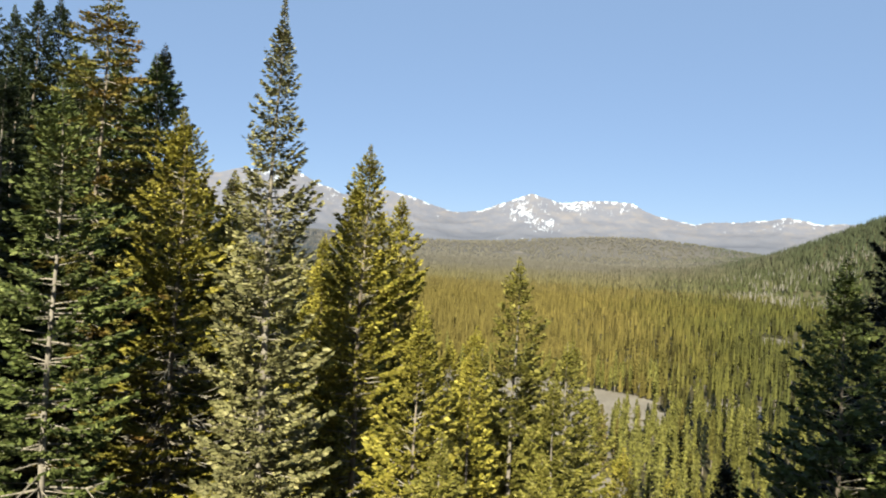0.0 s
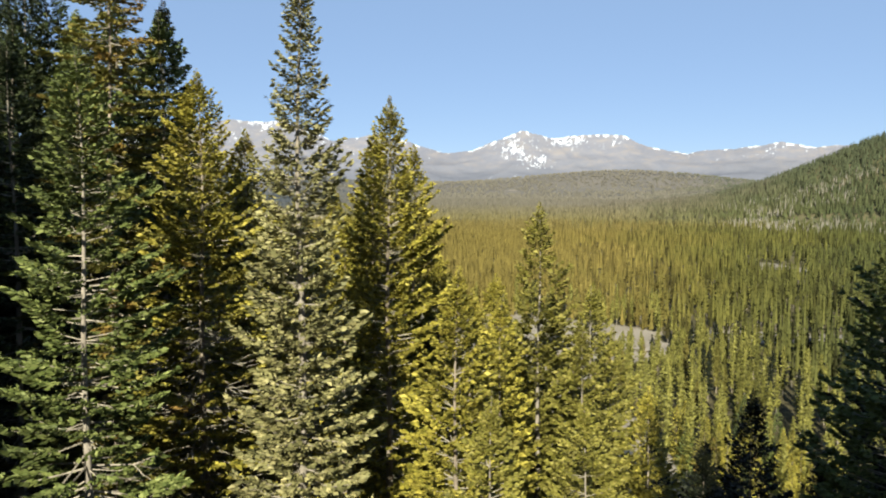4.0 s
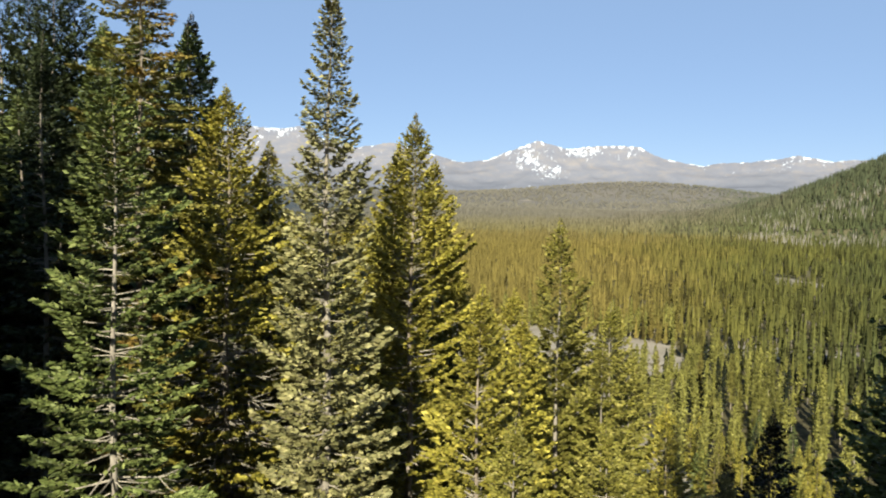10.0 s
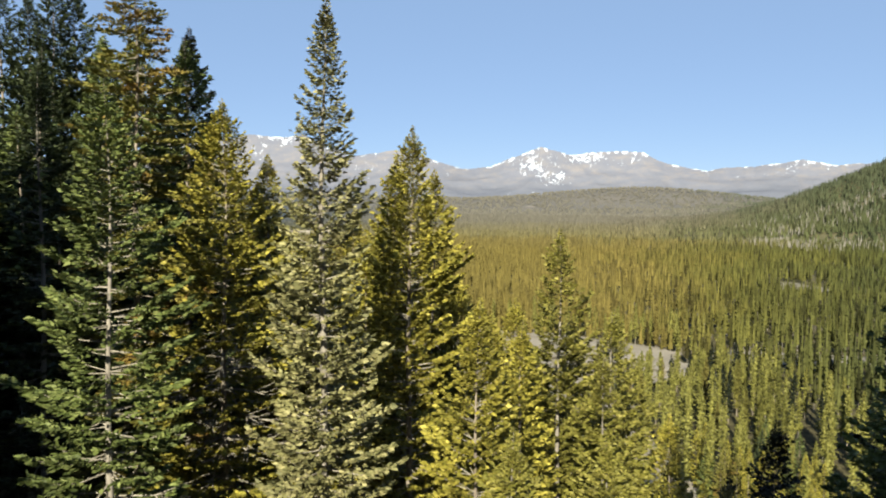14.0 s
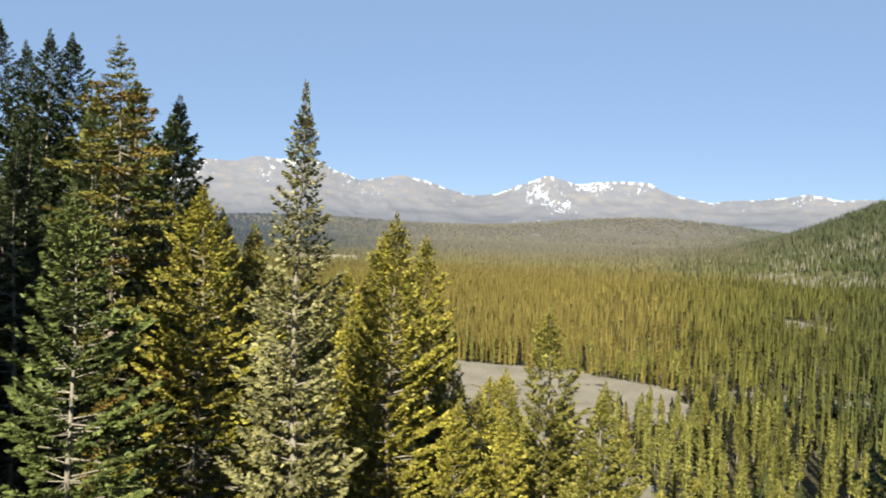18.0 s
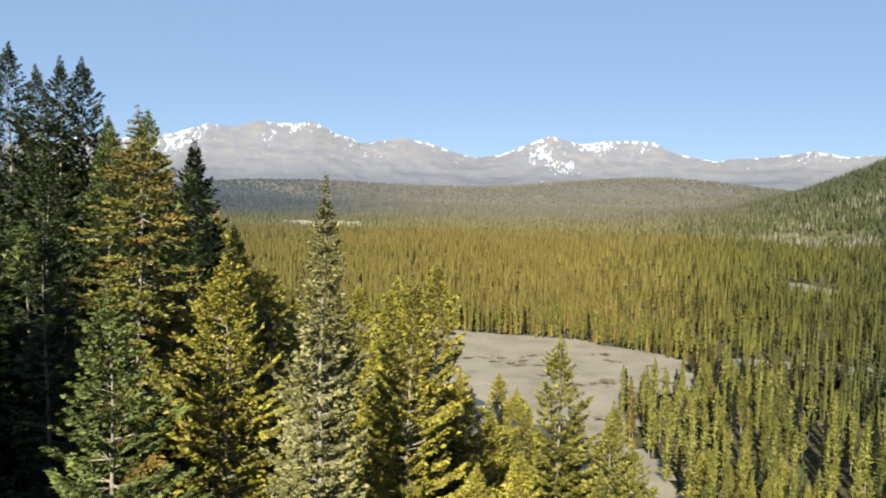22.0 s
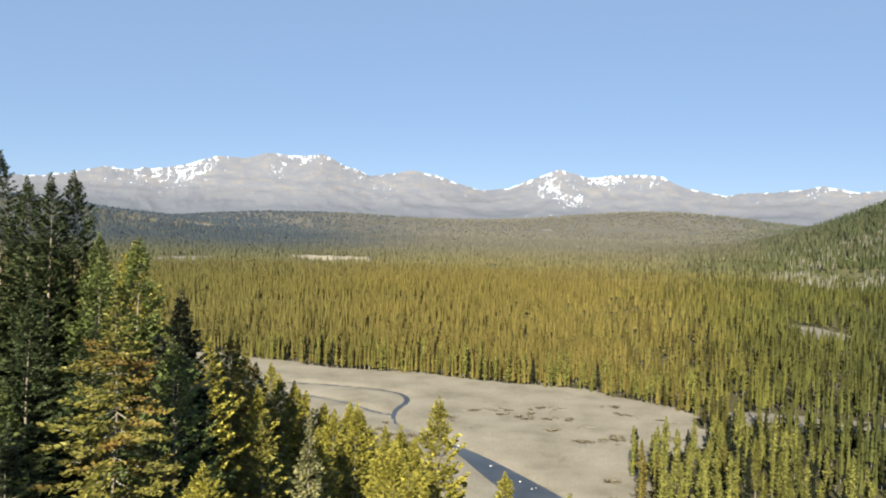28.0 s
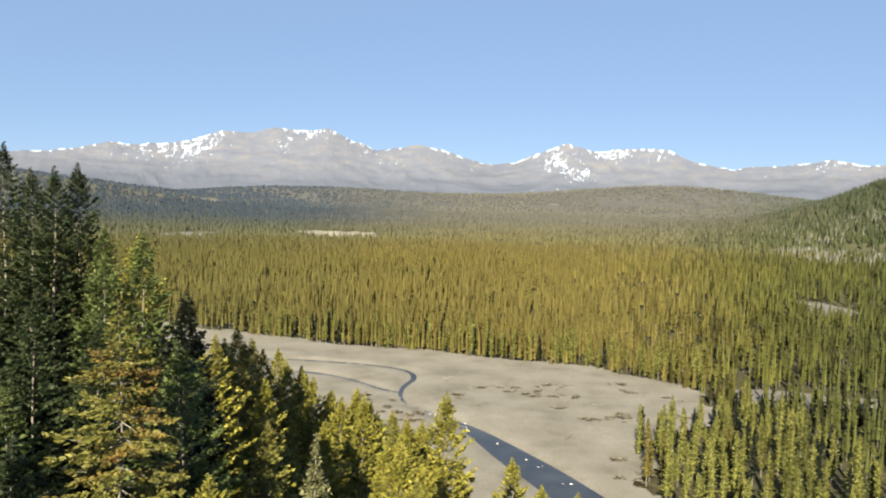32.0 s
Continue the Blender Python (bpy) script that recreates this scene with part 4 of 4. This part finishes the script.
# the eastern flank of the slope, down to the valley floor
placed = 0
for _ in range(4000):
    x, y = rng.uniform(6, 66), rng.uniform(72, 165)
    if x > 0.5 * y + 4 or x < 7 + 0.12 * (y - 72) or x < 4 - (y - 97) * 0.62 or float(height(x, y)) > 26:
        continue
    if min((x - a) ** 2 + (y - b) ** 2 for a, b in taken) < 2.6 ** 2 or bool(bare(np.array([x]), np.array([y]), 1.1)[0]):
        continue
    taken.append((x, y))
    t = copy_thing(makes[rng.choice(4, p=[0.7, 0.15, 0.1, 0.05])], pose(x, y, float(height(x, y)), 0, 0, rng.uniform(0, 360)))
    s = rng.uniform(0.55, 0.78)
    t.scale = (s * 0.85, s * 0.85, s)
    placed += 1
    if placed >= 85:
        break


# young growth under the tall trees
young = []
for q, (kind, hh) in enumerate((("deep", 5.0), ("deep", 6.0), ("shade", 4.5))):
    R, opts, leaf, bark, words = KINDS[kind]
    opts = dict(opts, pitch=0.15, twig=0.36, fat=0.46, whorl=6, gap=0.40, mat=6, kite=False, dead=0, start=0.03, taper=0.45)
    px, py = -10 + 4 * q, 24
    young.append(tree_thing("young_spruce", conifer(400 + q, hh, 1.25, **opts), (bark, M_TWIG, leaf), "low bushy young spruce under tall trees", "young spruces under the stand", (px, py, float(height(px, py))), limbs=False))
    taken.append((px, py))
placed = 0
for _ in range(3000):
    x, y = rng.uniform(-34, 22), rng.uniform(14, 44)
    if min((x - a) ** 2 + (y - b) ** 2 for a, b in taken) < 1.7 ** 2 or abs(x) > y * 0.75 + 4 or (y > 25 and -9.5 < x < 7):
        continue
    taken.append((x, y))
    # mostly the make with shade in its colour, to blacken the understory
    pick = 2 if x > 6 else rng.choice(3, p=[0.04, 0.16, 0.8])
    t = copy_thing(young[pick], pose(x, y, float(height(x, y)), 0, 0, rng.uniform(0, 360)))
    s = rng.uniform(0.6, 1.35) if y < 25 or x > 7 else rng.uniform(0.4, 0.75)
    t.scale = (s, s, s)
    placed += 1
    if placed >= 95:
        break


# ---- pines round the river flat ----
def pine_make(seed, H, R, leaf, bark, words):
    parts = conifer(seed, H, R, start=0.16, taper=0.26, gap=0.62, whorl=5, pitch=0.36, twig=0.82, fat=0.46, rise=(-0.2, 0.6), curl=0.2, dead=0, core=0.5, ragged=0.6)
    return parts, leaf, bark, words


PINES = [pine_make(500, 15, 1.15, M_PINE, M_BARK, "slender sunlit pine at the edge of the gravel"), pine_make(501, 17, 1.25, M_PINE, M_PALE, "slender pine with a pale trunk near the river"),
         pine_make(502, 13, 1.1, M_PINE, M_BARK, "young pine of the valley forest"), pine_make(503, 16, 1.2, M_FOREST, M_BARK, "dark green pine near the river flat"), pine_make(504, 15, 1.1, M_SHADE, M_BARK, "spruce among the valley pines, painted dark as if shaded")]
roots = []
for q, (parts, leaf, bark, words) in enumerate(PINES):
    x, y = 52 + 5 * q, 225 - 4 * q
    r = tree_thing("pine", parts, (bark, M_TWIG, leaf), words, "pines round the gravel bar", (x, y, float(height(x, y))), limbs=False)
    roots.append(r)
pts = [(52 + 5 * q, 225 - 4 * q) for q in range(5)]
rng = np.random.RandomState(33)
made = 0
for _ in range(20000):
    if made < 170:
        x, y = rng.uniform(38, 100), rng.uniform(120, 262)
    else:
        x, y = rng.uniform(-110, 95), rng.uniform(300, 420)
        e = np.min(np.hypot(BAR[:, 0] - x, BAR[:, 1] - y))
        if e > 13:
            continue
    if x > 0.62 * y + 4 or bool(bare(np.array([x]), np.array([y]), 1.05)[0]) or float(height(x, y)) > 6:
        continue
    if min((x - a) ** 2 + (y - b) ** 2 for a, b in pts) < 2.6 ** 2:
        continue
    pts.append((x, y))
    t = copy_thing(roots[rng.choice(5, p=[0.32, 0.22, 0.2, 0.16, 0.10])], pose(x, y, float(height(x, y)) - 0.1, 0, 0, rng.uniform(0, 360)))
    s = rng.uniform(0.7, 1.12)
    t.scale = (s, s, s * rng.uniform(0.95, 1.1))
    made += 1
    if made >= 290:
        break


# ---- the valley forest, too many to count ----
def far_trees(seed, x, y, h, w, n_blade, with_trunk):
    """Joined small conifers: each a ragged spindle of blades round a core, with a trunk where it shows."""
    rng = np.random.RandomState(seed)
    n, z = len(x), height(x, y)
    base = np.stack([x, y, z], -1)
    V, F, off = [], [], 0
    a = np.linspace(0, 2 * np.pi, 5, endpoint=False)
    turn = rng.uniform(0, 6.28, n)
    ring = np.stack([np.cos(a[None] + turn[:, None]), np.sin(a[None] + turn[:, None])], -1) * (w * 0.33)[:, None, None]
    low = np.concatenate([base[:, None, :2] + ring, np.broadcast_to((z + 0.18 * h)[:, None, None], (n, 5, 1))], -1)
    tip = base + np.stack([rng.normal(0, 0.1, n), rng.normal(0, 0.1, n), h], -1)
    v = np.concatenate([low, tip[:, None]], 1).reshape(-1, 3)
    o = np.arange(n)[:, None] * 6
    f = np.concatenate([o + np.array([[i, (i + 1) % 5, 5]]) for i in range(5)])
    V.append(v); F.append(f); off += len(v)
    quads = np.zeros((0, 4), int)
    if n_blade:
        i = np.repeat(np.arange(n), n_blade)
        u = rng.uniform(0, 1, len(i)) ** 1.1
        az = rng.uniform(0, 6.283, len(i))
        out = np.stack([np.cos(az), np.sin(az), rng.uniform(-0.15, 0.5, len(i))], -1)
        out /= np.linalg.norm(out, axis=1)[:, None]
        p = base[i] + np.stack([0 * u, 0 * u, h[i] * (0.16 + 0.82 * u)], -1)
        ln = w[i] * 0.62 * (1.05 - u) ** 0.6 * rng.uniform(0.7, 1.25, len(i))
        bv_, bf_ = blades(rng, p, out, ln + 0.25, (ln + 0.3) * 0.75, out * np.array([0.7, 0.7, 0]) + np.array([0, 0, 0.5]), 0.22, False)
        V.append(bv_); quads = bf_ + off; off += len(bv_)
    tv = None
    if with_trunk:
        b3 = np.array([0, 2.1, 4.2])
        r3 = np.stack([np.cos(b3), np.sin(b3)], -1)[None] * 0.16
        lo = np.concatenate([base[:, None, :2] + r3, np.broadcast_to((z - 0.4)[:, None, None], (n, 3, 1))], -1)
        hi = np.concatenate([base[:, None, :2] + r3 * 0.6, np.broadcast_to((z + 0.55 * h)[:, None, None], (n, 3, 1))], -1)
        tv = np.concatenate([lo, hi], 1).reshape(-1, 3)
        o = np.arange(n)[:, None] * 6
        tf = np.concatenate([o + np.array([[i, (i + 1) % 3, 3 + (i + 1) % 3, 3 + i]]) for i in range(3)])
        tv = (tv, tf)
    # tree tones flattened with distance to go with the painted haze
    side = (0.35 + 0.65 * smoothstep(0.05, 0.30, x / y)) * (1 - 0.8 * smoothstep(900, 2300, y))
    own = side * np.where(rng.uniform(0, 1, n) < 0.24, rng.uniform(-0.75, -0.4, n), rng.uniform(-0.25, 0.28, n))
    tone = np.repeat(own, 6) if not n_blade else np.concatenate([np.repeat(own, 6), np.repeat(own, 3 * n_blade)])
    return np.concatenate(V), [quads, F[0]], tv, tone


def scatter(seed, n, y0, y1, half, power=1.0):
    rng = np.random.RandomState(seed)
    y = (y0 ** power + rng.uniform(0, 1, n) * (y1 ** power - y0 ** power)) ** (1 / power)
    x = rng.uniform(-half, half, n) * (y + 40)
    return x, y, rng


def stand(name, seed, n, y0, y1, hs, ws, n_blade, with_trunk, mat, words, thin=0.0, half=0.72):
    x, y, rng = scatter(seed, n, y0, y1, half, 2.0)
    ok = ~bare(x, y, 1.0) & (np.hypot(x, y - 30) > 120) & ~((height(x, y) > 7) & (y < 450))
    ok &= ~((x > 36) & (x < 102) & (y < 264)) & ~((x < 40) & (y < 225))
    ok &= wave(x, y, 26, seed) > -1.2 + thin
    ok &= (x < 0.18 * y) | (y > 1000) | (rng.uniform(0, 1, len(x)) < 0.72)
    x, y = x[ok], y[ok]
    h = rng.uniform(*hs, len(x)) * (1 + 0.18 * wave(x, y, 40, 3))
    w = rng.uniform(*ws, len(x))
    v, f, tr, tone = far_trees(seed, x, y, h, w, n_blade, with_trunk)
    root = tagged(put(name, mesh_np(name, v, f, mat)), words, "forest", kind="stuff")
    root.data.attributes.new("tone", "FLOAT", "POINT").data.foreach_set("value", tone.astype(np.float32))
    if tr:
        tagged(put("trunks", mesh_np("trunks", *tr, M_PALE), root), "pale bare trunks", kind="stuff")
    return root


stand("valley_forest", 41, 8800, 130, 480, (10, 16), (2.2, 3.0), 22, True, M_FOREST, "sunlit olive pine forest on the valley floor")
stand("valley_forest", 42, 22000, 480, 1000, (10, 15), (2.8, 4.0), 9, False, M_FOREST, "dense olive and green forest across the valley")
stand("distant_forest", 43, 26000, 1000, 2300, (9, 13), (5.5, 8.0), 2, False, M_FARWOOD, "distant forest towards the mountains, haze painted into its colour")
stand("distant_forest", 44, 16000, 2300, 3700, (7, 10), (12, 20), 0, False, M_FARWOOD, "forest under the mountain feet, tinted with painted blue haze")


def hill_forest():
    """Spruce on the hill at the valley's eastern side, tall enough to break its skyline."""
    rng = np.random.RandomState(47)
    x, y = rng.uniform(380, 1300, 9000), rng.uniform(950, 1750, 9000)
    ok = (x < 0.74 * y + 30) & (height(x, y) > 26) & ~bare(x, y)
    x, y = x[ok], y[ok]
    v, f, tr, tone = far_trees(47, x, y, rng.uniform(11, 19, len(x)), rng.uniform(4.0, 6.0, len(x)), 6, False)
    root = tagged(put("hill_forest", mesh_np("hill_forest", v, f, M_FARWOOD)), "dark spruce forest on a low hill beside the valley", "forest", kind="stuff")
    root.data.attributes.new("tone", "FLOAT", "POINT").data.foreach_set("value", tone.astype(np.float32))


hill_forest()


def snag_stand(cx, cy, rx, ry, n, seed):
    """Grey dead trees standing in a burnt patch."""
    rng = np.random.RandomState(seed)
    x, y = rng.uniform(cx - rx, cx + rx, n), rng.uniform(cy - ry, cy + ry, n)
    ok = ((x - cx) / rx) ** 2 + ((y - cy) / ry) ** 2 + 0.6 * wave(x, y, 22, seed) < 1
    x, y = x[ok], y[ok]
    v, f = far_trees(seed, x, y, rng.uniform(11, 16, len(x)), rng.uniform(1.6, 2.8, len(x)), 9, False)[:2]
    tagged(put("dead_stand", mesh_np("dead_stand", v, f, M_SNAG)), "stand of grey dead trees in the green forest", "dead trees", kind="stuff")


for q, (cx, cy, rx, ry, n) in enumerate(((460, 970, 95, 105, 480), (620, 1230, 60, 60, 120), (520, 1180, 40, 50, 60), (700, 1330, 70, 40, 110), (560, 1330, 80, 40, 70))):
    snag_stand(cx, cy, rx, ry, n, 61 + q)


# ---- on the gravel: brush, driftwood, stones ----
def bush(seed, r):
    rng = np.random.RandomState(seed)
    n = 90
    az, el = rng.uniform(0, 6.283, n), rng.uniform(0.1, 1.4, n)
    way = np.stack([np.cos(az) * np.cos(el), np.sin(az) * np.cos(el), np.sin(el)], -1)
    base = way * (r * rng.uniform(0.1, 0.7, n))[:, None] * np.array([1.0, 1.0, 0.45])
    return blades(rng, base, way, r * rng.uniform(0.3, 0.6, n), r * rng.uniform(0.12, 0.25, n), np.stack([0 * az, 0 * az, 0 * az + 1], -1))


def flat_z(x, y):
    d = float(channel(np.array([x]), np.array([y]))[0])
    return 0.35 + 0.9 * float(smoothstep(-1.5, 5.0, d)) + 0.25 * float(wave(x, y, 14, 2)) * float(smoothstep(0, 8, d))


brush = []
for q in range(3):
    ob = put("shrub", mesh_np("shrub", *bush(700 + q, 1.0), M_BRUSH))
    tagged(ob, "low brown willow shrub on the gravel", "shrub", "shrubs on the gravel bar")
    brush.append(ob)
spots = [(24, 297), (30, 291), (39, 262), (47, 262), (52, 268), (-6, 285), (14, 300), (40, 222), (44, 211), (34, 308), (3, 300), (60, 300), (56, 314), (13, 297), (21, 291), (29, 275), (37, 289), (38, 260), (50, 265), (74, 292), (70, 268), (39, 206), (27, 307)]
rng = np.random.RandomState(9)
for q, (sx, sy) in enumerate(spots):
    for c in range(4):
        x, y = sx + rng.normal(0, 2.2), sy + rng.normal(0, 1.6)
        r = rng.uniform(0.8, 2.2)
        m = pose(x, y, flat_z(x, y) - 0.05, 0, 0, rng.uniform(0, 360))
        if q < 3 and c == 0:
            ob = brush[q]
            ob.matrix_basis = m
        else:
            ob = brush[rng.randint(3)].copy()
            scene.collection.objects.link(ob)
            ob.matrix_basis = m
        ob.scale = (r * 1.5, r, r * 0.45)
for q in range(46):
    x, y = rng.uniform(-42, -4), rng.uniform(215, 285)
    d = float(channel(np.array([x]), np.array([y]))[0])
    if d < 2 or x > -8 - (y - 225) * 0.25:
        continue
    ob = brush[rng.randint(3)].copy()
    scene.collection.objects.link(ob)
    r = rng.uniform(1.2, 2.4)
    ob.matrix_basis = pose(x, y, flat_z(x, y) - 0.05, 0, 0, rng.uniform(0, 360))
    ob.scale = (r, r, r)
for q in range(16):
    x, y = rng.uniform(-60, 70), rng.uniform(205, 360)
    if not inside(BAR, np.array([x]), np.array([y]))[0] or channel(np.array([x]), np.array([y]))[0] < 3:
        continue
    ln = rng.uniform(3, 8)
    zs = np.linspace(0, ln, 6)
    tv, tf = tube(np.stack([0.15 * np.sin(zs), 0.1 * np.cos(zs * 1.3), zs], -1), 0.20 * (1 - 0.6 * zs / ln), 7)
    log = put("driftwood_log", mesh_np("driftwood_log", tv, tf, M_SNAG, True))
    tagged(log, "bleached driftwood log lying on gravel", "log", "driftwood on the bar")
    log.matrix_basis = pose(x, y, flat_z(x, y) + 0.12, 90, 0, rng.uniform(0, 360))


def stone(seed):
    bm = bmesh.new()
    bmesh.ops.create_icosphere(bm, subdivisions=2, radius=1.0)
    for v in bm.verts:
        v.co = v.co * (1 + 0.35 * noise.noise(v.co * 1.3 + Vector((seed, 0, 0))))
        v.co.z *= 0.6
    me = bpy.data.meshes.new("boulder")
    bm.to_mesh(me)
    bm.free()
    me.materials.append(M_STONE)
    return me


stones = [stone(3.0), stone(9.0)]
for q in range(22):
    px, py, w = RIVER[rng.randint(len(RIVER) - 62, len(RIVER) - 18)]
    x, y = px + rng.uniform(-1.1, 1.1) * w, py + rng.uniform(-2, 2)
    ob = put("boulder", stones[q % 2])
    tagged(ob, "pale boulder in the shallow river", "boulder", "boulders in the river")
    r = rng.uniform(0.22, 0.5)
    ob.matrix_basis = pose(x, y, 0.55, 0, 0, rng.uniform(0, 360))
    ob.scale = (r, r * rng.uniform(0.7, 1.2), r)
